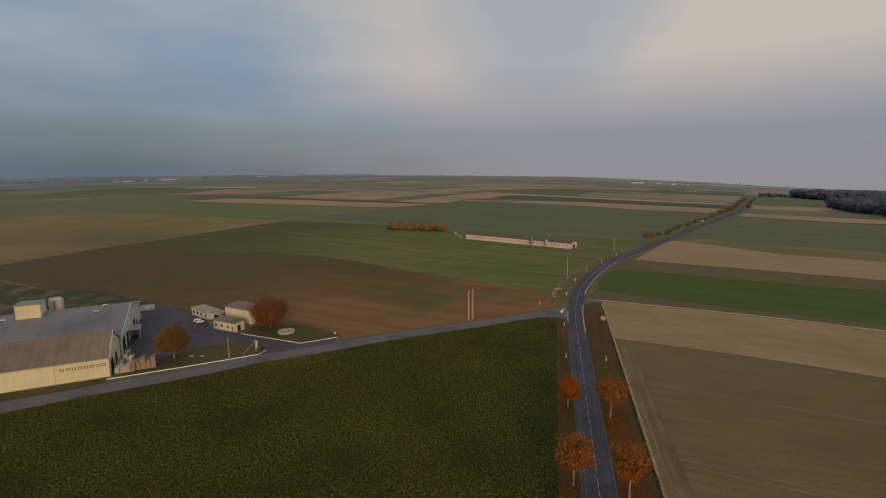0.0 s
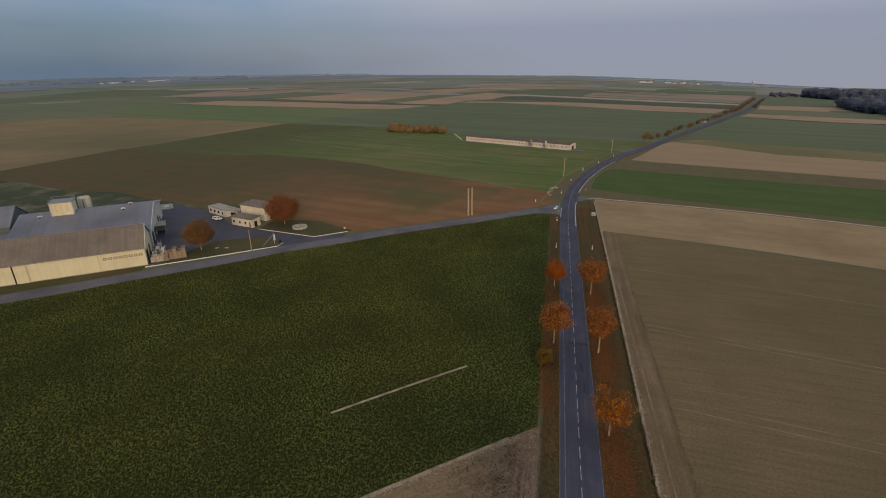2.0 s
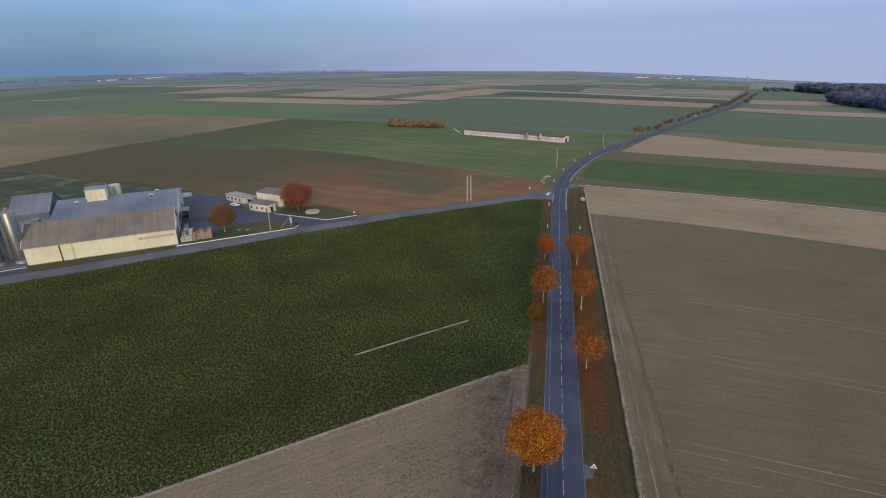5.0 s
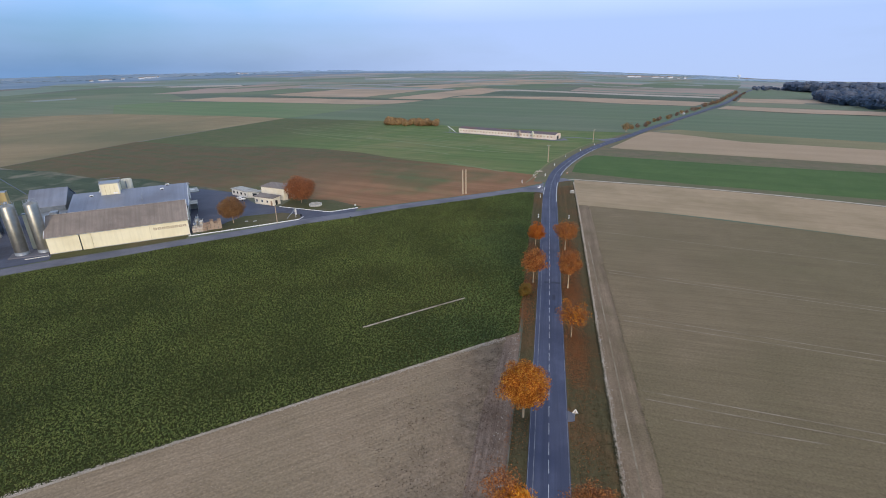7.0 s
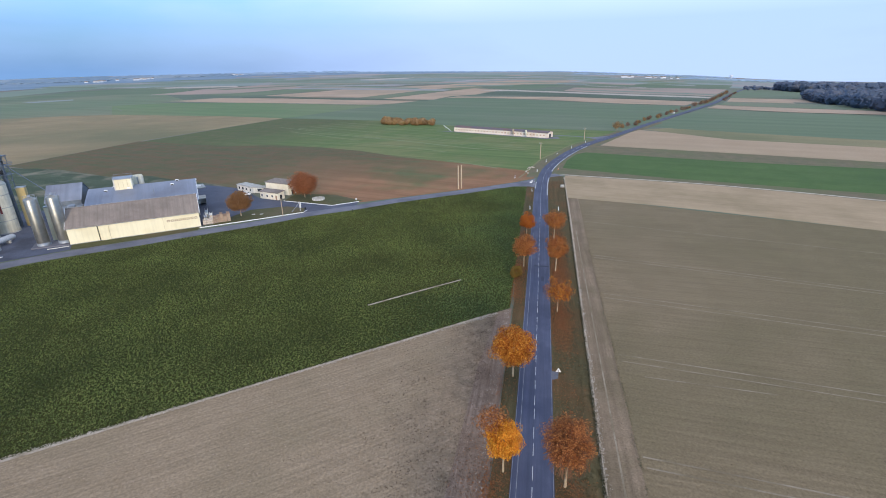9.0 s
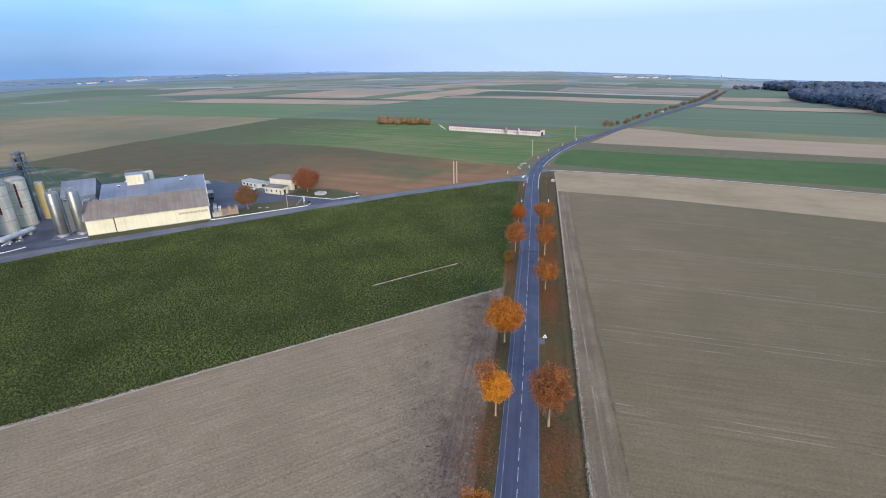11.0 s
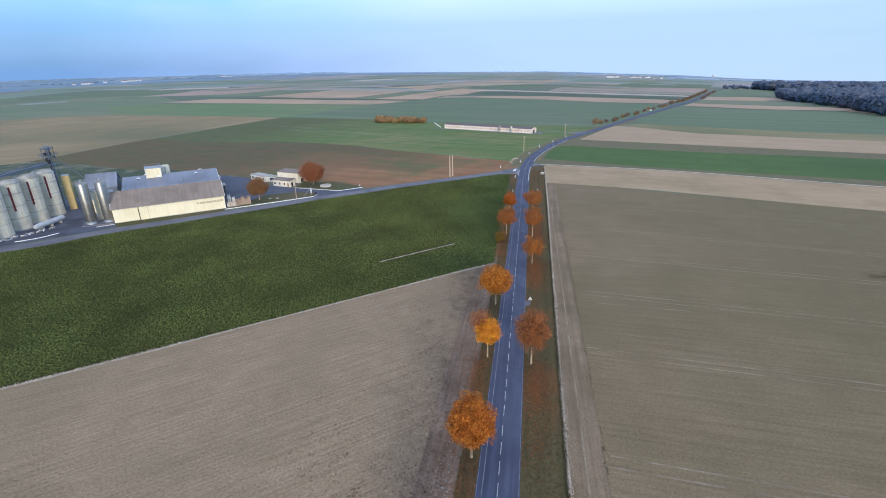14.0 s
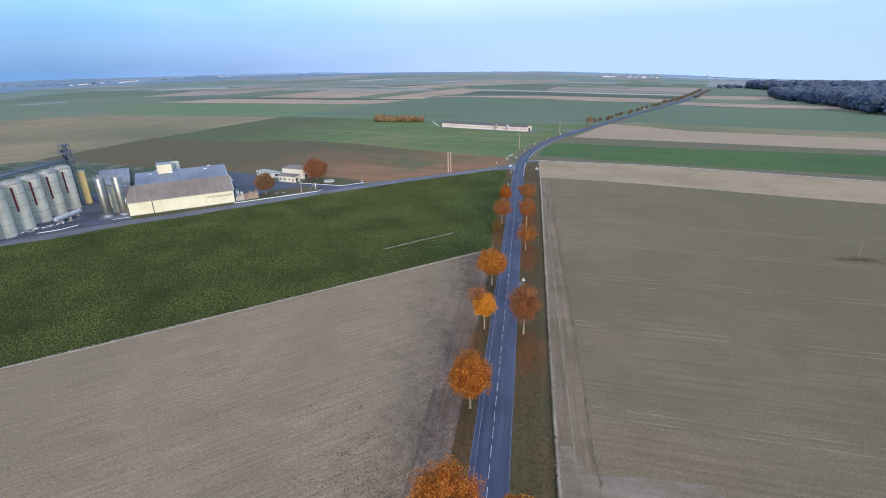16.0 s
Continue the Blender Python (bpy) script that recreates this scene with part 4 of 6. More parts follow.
# ---- trees ----
def crown(seed, n, w, h, zc, size, lobes=30, hollow=0.35, ragged=0.2):
    """Leaf quads in lobes spread over an ellipsoid of width w and height h about zc: vertices, faces and the lobes' middles."""
    rng = np.random.default_rng(seed)
    i = np.arange(lobes) + 0.5
    az, ze = 2.39996 * i + rng.uniform(0, 6.28), 1 - 2 * i / lobes
    d = np.stack([np.sqrt(1 - ze * ze) * np.cos(az), np.sqrt(1 - ze * ze) * np.sin(az), ze], 1) + rng.normal(0, 0.13, (lobes, 3))
    c = d * rng.uniform(0.66 - ragged, 0.66 + ragged * 0.55, (lobes, 1)) * np.array([w / 2, w / 2, h / 2])
    c[:, 2] = np.where(c[:, 2] < 0, c[:, 2] * 0.72, c[:, 2])
    rad = rng.uniform(0.26, 0.38, lobes) * w / 2 * (0.82 if lobes > 80 else 1)
    k = rng.integers(0, lobes, n)
    q = rng.normal(size=(n, 3))
    q /= np.linalg.norm(q, axis=1)[:, None]
    p = c[k] + q * (rad[k] * (hollow + (1 - hollow) * rng.random(n) ** 0.5))[:, None] * np.array([1, 1, 0.9])
    p[:, 2] += zc
    way = (p - np.array([0, 0, zc - 0.15 * h])) / np.array([w, w, h])
    way = way / (np.linalg.norm(way, axis=1)[:, None] + 1e-6) + rng.normal(0, 0.55, (n, 3))
    a = np.cross(way, rng.normal(size=(n, 3)))
    a /= np.linalg.norm(a, axis=1)[:, None] + 1e-9
    b = np.cross(a, way)
    b /= np.linalg.norm(b, axis=1)[:, None] + 1e-9
    s = size * rng.uniform(0.6, 1.3, (n, 1))
    v = np.stack([p - a * s * 0.5, p + b * s * 0.36, p + a * s * 0.5, p - b * s * 0.36], 1).reshape(-1, 3)
    return v, np.arange(4 * n).reshape(-1, 4), c + np.array([0, 0, zc])


def tree(label, x, y, height, w, leaf, seed, n=5200, size=0.34, trunk_h=3.4, hollow=0.35, group="roadside trees", lean=(0, 0), limbs=9, name="tree", twigs=0):
    t = thing(name, pose(x, y, land(x, y), 0, 0, 0), label, "tree", group)
    h = height - trunk_h + 1.9
    zc = height - h / 2
    v, f, lob = crown(seed, int(n * 1.5), w, h, zc, size, lobes=(110 if n > 6000 else 50) if n > 2000 else 24, hollow=hollow, ragged=0.07 if n > 6000 else 0.17)
    bm = bmesh.new()
    r = 0.018 * height
    tip = Vector((lean[0], lean[1], trunk_h))
    tube(bm, (0, 0, -0.1), tip * 0.5, r, r * 0.8, 10)
    tube(bm, tip * 0.5, tip, r * 0.8, r * 0.62, 10)
    tube(bm, tip, (lean[0], lean[1], zc + h * 0.25), r * 0.62, r * 0.15, 8)
    part("trunk", bm, M_BARK, t)
    for c in lob[4:4 + 2 * limbs:2]:
        c = Vector(c)
        bm = bmesh.new()
        s = tip + Vector((0, 0, 0.35 * max(0.0, c.z - trunk_h) * 0.8))
        mid = s.lerp(c, 0.55) + Vector((0, 0, -0.25))
        tube(bm, s, mid, r * 0.36, r * 0.22, 6)
        tube(bm, mid, c, r * 0.22, r * 0.06, 6)
        part("limb", bm, M_BARK if not twigs else M_TWIG, t)
    if twigs:
        rng = np.random.default_rng(seed + 7)
        bm = bmesh.new()
        for _ in range(twigs):
            d = rng.normal(size=3)
            d /= np.linalg.norm(d)
            e = Vector((d[0] * w * 0.5, d[1] * w * 0.5, zc + d[2] * h * 0.5)) * rng.uniform(0.9, 1.02)
            s = Vector((d[0] * w * 0.15, d[1] * w * 0.15, zc + d[2] * h * 0.12))
            tube(bm, s, e, 0.05, 0.015, 3, False)
        tagged(part("twig_mass", bm, M_TWIG, t), kind="stuff")
    raw("crown", v, f, leaf, t)
    return t


A = "avenue tree with "
tree(A + "golden-orange autumn leaves beside the road", -4.4, -32.8, 11.2, 10.0, L_GOLD, 11, 18000, 0.21, trunk_h=4.4)
tb = tree(A + "thin brown leaves behind a bright orange side", -4.4, -57.2, 9.6, 6.4, L_BRIGHT, 12, 10000, 0.2, trunk_h=4.6)
v, f, _ = crown(120, 2500, 6.2, 5.8, 8.1, 0.22, hollow=0.2, ragged=0.1)
raw("crown", v + np.array([-1.7, 1.4, 0]), f, L_RUST, tb, "sparse brown leaves")
tree(A + "sparse rust-brown leaves and bare twigs", 4.7, -58.4, 13.0, 8.0, L_RUST, 13, 10000, 0.2, trunk_h=4.6, twigs=420, hollow=0.3)
tree(A + "airy orange leaves and gaps", 4.8, -4.2, 9.3, 8.6, L_AMBER, 14, 1700, 0.27, trunk_h=3.9, twigs=160)
tree(A + "red-orange leaves on a pale trunk", 4.9, 21.4, 11.6, 7.2, L_RED, 15, 3000, trunk_h=4.6)
tree(A + "red-orange leaves beside the beet field", -4.5, 23.4, 10.8, 8.4, L_RED, 16, 3600, trunk_h=4.2)
tree(A + "red-orange leaves on a pale trunk", 4.9, 50.7, 10.6, 8.8, L_RED, 17, 3000, trunk_h=4.8)
tree(A + "a small orange crown beside the beet field", -4.7, 53.4, 8.4, 6.0, L_ORANGE, 18, 3600, trunk_h=3.4)
tree(A + "a round orange-brown crown", -4.5, -85.6, 12.2, 8.8, L_AMBER, 19, 19000, 0.2, trunk_h=3.8)
tree(A + "a broad orange crown", -4.6, -111.6, 12.5, 9.8, L_AMBER, 20, 21000, 0.2, trunk_h=4.0)
tree(A + "yellow and orange leaves", 4.7, -112.5, 9.6, 7.0, L_GOLD, 21, 13000, 0.2, trunk_h=3.6)
tree("low yellow-green shrub at the edge of the beet field", -6.4, 15.0, 4.2, 4.0, L_SHRUB, 22, 1200, 0.3, 0.7, name="shrub", group="", limbs=5)

G2 = "trees of the factory yard"
tree("round tree with brown-orange leaves in the yard", -123.2, 60.2, 11.6, 11.6, L_BROWN, 31, 11000, 0.32, 2.4, group=G2)
tree("broad tree with red-brown leaves beside the office", -110.2, 92.5, 12.6, 15.6, L_RUSSET, 32, 13000, 0.36, 2.2, group=G2)

# trees along the far road
rngf = np.random.default_rng(5)
far_pts = smooth_line([(66, 350), (88, 394), (128, 474), (186, 594), (256, 752), (340, 976), (452, 1264)], 10.0)
for i, p in enumerate(far_pts):
    if rngf.random() < (0.5 if 380 < p.y < 620 else 0.2):
        continue
    hh = rngf.uniform(8.0, 9.5) if i < 2 else rngf.uniform(3.2, 7.0)
    tree("small far roadside tree with brown-orange leaves", p.x - 2 + rngf.uniform(-2, 2), p.y + rngf.uniform(-4, 4), hh, hh * rngf.uniform(0.9, 1.3), L_COPSE if i < 3 else (L_FAR_TREE, L_FAR_TREE, L_COPSE)[i % 3], 200 + i, 260, 0.7, 1.0 if i > 1 else 2.5, group="trees along the far road", limbs=3)
    if p.y > 850 and rngf.random() < 0.75:
        hh = rngf.uniform(3.0, 5.0)
        tree("low far roadside bush with brown leaves", p.x + 14 + rngf.uniform(-1.5, 1.5), p.y - 6 + rngf.uniform(-4, 4), hh, hh * rngf.uniform(1.0, 1.4), L_FAR_TREE, 400 + i, 200, 0.7, 0.7, group="trees along the far road", limbs=2)


M_FAR_TRUNK = surf("grey_trunks", (0.075, 0.075, 0.09), (0.095, 0.095, 0.11), 0.5, 3.0, bump=0)


def thicket(name, label, pts, n_trees, height, leaf, seed, clumps, wide=0.8):
    """A wood as one mass of crowns, each of many uneven leafy clumps round a trunk, inside a quadrilateral."""
    rng = np.random.default_rng(seed)
    balls = []
    for level in (1, 2):
        ball = bmesh.new()
        bmesh.ops.create_icosphere(ball, subdivisions=level, radius=1)
        balls.append((np.array([v.co[:] for v in ball.verts]), np.array([[v.index for v in f.verts] for f in ball.faces])))
        ball.free()
    vs, fs, off = [], [], 0
    q = [np.array(p, float) for p in pts]
    bm = bmesh.new()
    for i in range(n_trees):
        a, b = rng.random(2)
        x, y = (q[0] * (1 - a) + q[1] * a) * (1 - b) + (q[3] * (1 - a) + q[2] * a) * b
        hh, z = height * rng.uniform(0.72, 1.12), land(x, y)
        for k in range(clumps + 1):
            d = rng.normal(size=3)
            d /= np.linalg.norm(d)
            d[2] = d[2] if k % 3 else abs(d[2])
            bv, bf = balls[1 if k == 0 else 0]
            r = hh * (0.37 if k == 0 else rng.uniform(0.03, 0.075))
            out = 0.0 if k == 0 else rng.uniform(0.82, 1.05)
            c = np.array([x, y, z + hh * 0.46]) + d * np.array([wide * 0.44, wide * 0.44, 0.42]) * hh * out
            vs.append(c + bv * r * rng.uniform(0.7, 1.3, (len(bv), 1)) * np.array([wide, wide, 1.15 if k == 0 else 0.9])), fs.append(bf + off)
            off += len(bv)
        tube(bm, (x, y, z - 0.3), (x, y, z + hh * 0.6), hh * 0.014, hh * 0.006, 5)
    ob = tagged(raw(name, np.concatenate(vs), np.concatenate(fs), leaf), label, "wood", kind="stuff")
    part("trunks", bm, M_FAR_TRUNK, ob)
    return ob


thicket("copse", "low copse of brown-orange bushes in the green field", [(-168, 384), (-110, 376), (-114, 410), (-176, 420)], 84, 5.4, L_COPSE, 41, 80, 1.3)
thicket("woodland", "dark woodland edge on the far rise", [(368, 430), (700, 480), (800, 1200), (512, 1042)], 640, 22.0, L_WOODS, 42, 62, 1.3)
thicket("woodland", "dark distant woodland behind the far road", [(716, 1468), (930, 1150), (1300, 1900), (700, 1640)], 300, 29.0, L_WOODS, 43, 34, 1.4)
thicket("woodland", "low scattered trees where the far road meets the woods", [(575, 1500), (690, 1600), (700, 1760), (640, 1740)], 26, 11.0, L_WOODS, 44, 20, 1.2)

# ---- factory ----
FA = 37.8                                        # bearing of the sheds' long sides
FACTORY = pose(-164.4, 18.8, 0, 0, 0, FA)        # x along the front, y towards the back


def at_factory(x, y, z=0, turn=0):
    return FACTORY @ pose(x, y, z, 0, 0, turn)


field("yard", "grey asphalt yard between the sheds and the office", [(-131, 45.5), (-127, 50), (-126.4, 60), (-124.5, 69), (-111, 76.5), (-101, 74.6), (-98.9, 67.2), (-88, 71.5), (-80.5, 82), (-81.5, 88), (-91.3, 80.1), (-114, 84), (-131, 88), (-149, 102.3), (-156, 105.8), (-170.6, 108.6), (-184, 110.4), (-170, 86), (-140, 55)], M_YARD, 0.09, "yard")
field("yard_west", "grey asphalt apron round the silos", [(-164, 19), (-160, 14.5), (-172, 2), (-205, -33), (-250, -70), (-270, -10), (-225, 55), (-200, 55)], M_APRON, 0.09, "yard")
field("lawn", "rough lawn along the low wall", [(-130, 43.2), (-113.8, 56.4), (-99.4, 68.6), (-101, 74.8), (-111, 76.7), (-124.7, 69.2), (-126.6, 60), (-127.2, 50)], M_LAWN, 0.07, "lawn")
field("lawn_west", "grass strip in front of the cream shed", [(-164.4, 18.6), (-130.9, 44.6), (-129.4, 40.5), (-139.4, 31.3), (-148, 24), (-156, 17), (-162, 13.5)], M_LAWN, 0.08, "lawn")
field("lawn_office", "grass round the trough and tree", [(-117, 84.9), (-91.2, 80.6), (-80, 90), (-98, 99), (-118, 98)], M_LAWN, 0.08, "lawn")
field("rough_ground", "weedy rough ground behind the sheds", [(-158, 106.5), (-170, 84), (-200, 55), (-270, 20), (-420, 40), (-352, 138), (-300, 137), (-249, 122), (-226, 127), (-196, 117), (-175, 113)], M_ROUGH, 0.06, "ground")


def gabled_shed(label, m, length, depth, eave, ridge, wall_mat, roof_mat, ridge_at=0.5, over=0.35, roof_ribs=0, name="shed"):
    s = thing(name, m, label, "shed")
    ry = depth * ridge_at
    part("wall", prism([(0, 0), (depth, 0), (depth, eave), (ry, ridge), (0, eave)], 0, length), wall_mat, s)
    th = 0.14
    for y0, z0, y1, z1 in ((-over, eave - over * (ridge - eave) / ry, ry, ridge), (depth + over, eave - over * (ridge - eave) / (depth - ry), ry, ridge)):
        r = part("roof", prism([(y0, z0 + 0.03), (y1, z1 + 0.03), (y1, z1 + th), (y0, z0 + th)], -over, length + over), roof_mat, s)
        if roof_ribs:
            for k in range(int(length / roof_ribs)):
                x = k * roof_ribs + 0.4
                part("rib", prism([(y0, z0 + th - 0.02), (y1, z1 + th - 0.02), (y1, z1 + th + 0.03), (y0, z0 + th + 0.03)], x, x + 0.09), roof_mat, r)
    part("ridge_cap", prism([(ry - 0.4, ridge + th - 0.12), (ry, ridge + th + 0.06), (ry + 0.4, ridge + th - 0.12)], -over, length + over), roof_mat, s)
    return s


front = gabled_shed("long cream-clad shed with a weathered brown roof", at_factory(0, 0), 42.4, 17.0, 6.1, 11.3, M_CREAM, M_ROOF1, roof_ribs=1.05)
PANELS = (0.0, 5.6, 9.3, 12.5, 18.1, 23.6, 30.05, 36.2, 42.4)
for a, b in zip(PANELS, PANELS[1:]):
    part("panel", boxed(a + 0.02, -0.045 - 0.02 * (a in (9.3, 30.05)), 0.25, b - 0.02, -0.004, 6.0, bevel=0.008), M_CREAM, front)
part("plinth", boxed(0.0, -0.03, 0.0, 42.4, -0.003, 0.25), M_CONCRETE, front)
for x, wdt, z0 in ((9.05, 0.26, 0.0), (12.45, 0.12, 0.0), (29.98, 0.1, 0.0)):
    part("downpipe", boxed(x, -0.12 - wdt * 0.4, z0, x + wdt, -0.05, 5.9), M_DARK if wdt > 0.2 else M_JOINT, front)
part("gutter", prism([(-0.52, 5.72), (-0.36, 5.72), (-0.36, 5.88), (-0.52, 5.88)], -0.3, 42.7), M_GALV, front)
part("sliding_door", boxed(9.7, -0.16, 0.1, 12.2, -0.07, 5.4), M_CREAM, front)
part("verge_trim", prism([(-0.4, 5.75), (8.5, 11.2), (8.5, 11.52), (-0.4, 6.1)], 42.76, 42.9), M_WHITE_PAINT, front, "white verge board")
part("verge_trim", prism([(-0.4, 5.75), (8.5, 11.2), (8.5, 11.52), (-0.4, 6.1)], -0.5, -0.36), M_WHITE_PAINT, front, "white verge board")
part("ridge_trim", prism([(8.62, 11.22), (8.9, 11.1), (8.9, 11.36), (8.62, 11.5)], -0.3, 42.7), M_WHITE, front, "pale flashing behind the ridge")
part("corner_trim", boxed(42.405, -0.08, 0, 42.5, 0.25, 6.0), M_WHITE_PAINT, front)
# company sign: plain marks in place of its lettering
for k in range(8):
    x = 31.2 + k * 1.36
    part("sign_mark", boxed(x, -0.10, 3.55, x + 1.0, -0.05, 4.35), M_LETTER, front, "brown sign mark")
    part("sign_gap", boxed(x + 0.25, -0.106, 3.75, x + 0.75, -0.101, 4.15), M_CREAM, front)
for k, (z0, w) in enumerate(((0.2, 3.2), (0.2, 2.4))):
    part("gable_door", boxed(42.41, 3.0 + k * 6.5, z0, 42.47, 3.0 + k * 6.5 + w, 3.8), M_DARK, front)

rear = gabled_shed("large shed with a grey galvanised roof", at_factory(2.6, 18.0), 40.1, 44.0, 6.8, 11.4, M_WHITE, M_ROOF2, roof_ribs=1.3)
part("verge_trim", prism([(-0.4, 6.5), (22.0, 11.2), (22.0, 11.6), (-0.4, 6.9)], 40.46, 40.6), M_WHITE_PAINT, rear, "white verge board")
part("verge_trim", prism([(44.4, 6.5), (22.0, 11.2), (22.0, 11.6), (44.4, 6.9)], 40.46, 40.6), M_WHITE_PAINT, rear, "white verge board")
for y, w, h in ((3.0, 4.0, 4.4), (10.0, 3.0, 4.0), (25.0, 3.6, 4.4), (31.5, 2.2, 2.6)):
    part("gable_door", boxed(40.11, y, 0.1, 40.2, y + w, h), M_DARK, rear)
part("gutter", prism([(-0.5, 6.42), (-0.36, 6.42), (-0.36, 6.56), (-0.5, 6.56)], -0.3, 40.4), M_GALV, rear)
for x, y in ((5.6, 17.6), (30.4, 17.4), (32.4, 21.3), (8.6, 21.3)):
    z = 6.8 + 4.6 * y / 22
    v_ = part("roof_vent", boxed(x, y, z - 0.1, x + 1.3, y + 1.0, z + 0.75, bevel=0.08), M_WHITE_PAINT, rear, "white roof ventilator")
    part("louvre", boxed(x + 0.15, y - 0.02, z + 0.12, x + 1.15, y - 0.003, z + 0.5), M_DARK, v_)
bm = bmesh.new()
tube(bm, (24.2, 9.6, 8.6), (24.2, 9.6, 11.6), 0.12, 0.12, 8)
part("flue", bm, M_GALV, rear)
lean = thing("lean_to", at_factory(42.75, 31.5), "small white lean-to shelter against the shed gable", "lean-to")
part("roof", prism([(0, 3.75), (7.0, 3.75), (7.0, 3.9), (0, 3.9)], 0, 3.1), M_CONCRETE, lean)
part("wall", boxed(0.05, 6.7, 0, 3.0, 6.9, 3.75), M_WHITE, lean)
part("wall", boxed(2.8, 3.6, 0, 3.0, 6.69, 3.75), M_WHITE, lean)
part("shutter", boxed(3.004, 4.3, 0.1, 3.04, 6.1, 2.6), M_DARK, lean)
for y in (0.1, 2.0):
    part("post", boxed(2.82, y, 0, 2.98, y + 0.16, 3.75), M_GALV, lean)
slab_ = thing("concrete_slab", at_factory(43.4, 76.0, 0.09, 6), "low pale concrete slab at the back of the yard", "slab")
part("body", boxed(-2.6, -4.8, 0, 2.6, 4.8, 0.5, bevel=0.06), M_CONCRETE, slab_)
part("lid", boxed(-1.0, -2.0, 0.5, 1.0, 1.4, 0.7, bevel=0.04), M_WHITE, slab_)
head_house = thing("roof_house", at_factory(12.3, 36.0), "cream box-shaped lift house rising through the shed roof", "roof house")
part("wall", boxed(0, 0, 6, 6.4, 6, 15.1), M_CREAM, head_house)
part("roof", boxed(-0.3, -0.3, 15.1, 6.7, 6.3, 15.4), M_GALV, head_house)
for x in (-0.12, 6.16):
    part("corner_trim", boxed(x, -0.12, 7, x + 0.36, -0.005, 15.1), M_WHITE, head_house, "pale corner flashing")
bm = bmesh.new()
for x, y in ((0, 0), (6.4, 0), (6.4, 6), (0, 6)):
    tube(bm, (x, y, 15.4), (x, y, 16.3), 0.05, 0.05, 5)
for (xa, ya), (xb, yb) in (((0, 0), (6.4, 0)), ((6.4, 0), (6.4, 6)), ((6.4, 6), (0, 6)), ((0, 6), (0, 0))):
    tube(bm, (xa, ya, 16.3), (xb, yb, 16.3), 0.05, 0.05, 5)
part("guard_rail", bm, M_GALV, head_house)
part("window", boxed(4.2, -0.04, 10.9, 5.6, -0.004, 11.5), M_WHITE_PAINT, head_house)
for k in range(3):
    part("panel_joint", boxed(1.6 * (k + 1), -0.03, 8, 1.6 * (k + 1) + 0.06, -0.003, 14.5), M_TAN_CLAD, head_house)
tank = thing("roof_tank", at_factory(20.3, 46.5), "pale upright cylinder beside the lift house", "tank")
part("body", lathe([(0, 5), (2.1, 5), (2.1, 14.0), (1.8, 14.5), (0, 14.8)]), M_SILO, tank)
part("ladder", boxed(-0.2, -2.25, 6, 0.2, -2.12, 14.0), M_GALV, tank)

gabled_shed("shed with a pale blue-grey sheet roof behind the silos", at_factory(-12.6, 37), 12.0, 20.0, 8.4, 13.4, M_GANTRY, M_ROOF2, roof_ribs=1.2)
annex = thing("annex", at_factory(-9, 22), "low cream annex with a flat roof between the sheds", "annex")
part("wall", boxed(0, 0, 0, 9, 14, 6.2), M_CREAM, annex)
part("roof", boxed(-0.2, -0.2, 6.2, 9.2, 14.2, 6.45), M_GALV, annex)
part("roof_vent", boxed(5.5, 3, 6.45, 8.0, 6, 8.6, bevel=0.15), M_GALV, annex)


# ---- silos ----
def steel_silo(x, y):
    s = thing("steel_silo", at_factory(x, y), "slim upright stainless steel silo beside the cream shed", "silo", "steel silos")
    part("body", lathe([(0, 1.0), (1.8, 1.1), (1.95, 1.6), (1.95, 16.9), (1.75, 17.3), (0.5, 17.9), (0, 17.95)], 32), M_STEEL, s)
    part("skirt", lathe([(1.98, 0.0), (1.98, 1.5), (1.9, 1.5), (1.9, 0.0)], 32), M_GALV, s)
    for z in (5.2, 9.0, 12.8):
        part("seam", lathe([(1.955, z - 0.05), (1.985, z - 0.05), (1.985, z + 0.05), (1.955, z + 0.05)], 32), M_STEEL, s)
    bm = bmesh.new()
    for k in range(8):
        a = k * math.pi / 4
        tube(bm, (1.75 * math.cos(a), 1.75 * math.sin(a), 17.2), (1.75 * math.cos(a), 1.75 * math.sin(a), 18.4), 0.04, 0.04, 5)
        tube(bm, (1.75 * math.cos(a), 1.75 * math.sin(a), 18.4), (1.5 * math.cos(a + math.pi / 4), 1.5 * math.sin(a + math.pi / 4), 18.4), 0.04, 0.04, 5)
    part("guard_rail", bm, M_GALV, s)
    bm = bmesh.new()
    tube(bm, (2.08, -0.25, 0.3), (2.08, -0.25, 18), 0.04, 0.04, 5), tube(bm, (2.08, 0.25, 0.3), (2.08, 0.25, 18), 0.04, 0.04, 5)
    for k in range(44):
        tube(bm, (2.08, -0.25, 0.6 + k * 0.4), (2.08, 0.25, 0.6 + k * 0.4), 0.025, 0.025, 4)
    part("ladder", bm, M_GALV, s)
    part("hatch", lathe([(0.5, 17.8), (0.5, 18.3), (0.3, 18.5), (0, 18.5)], 12), M_GALV, s)
    return s


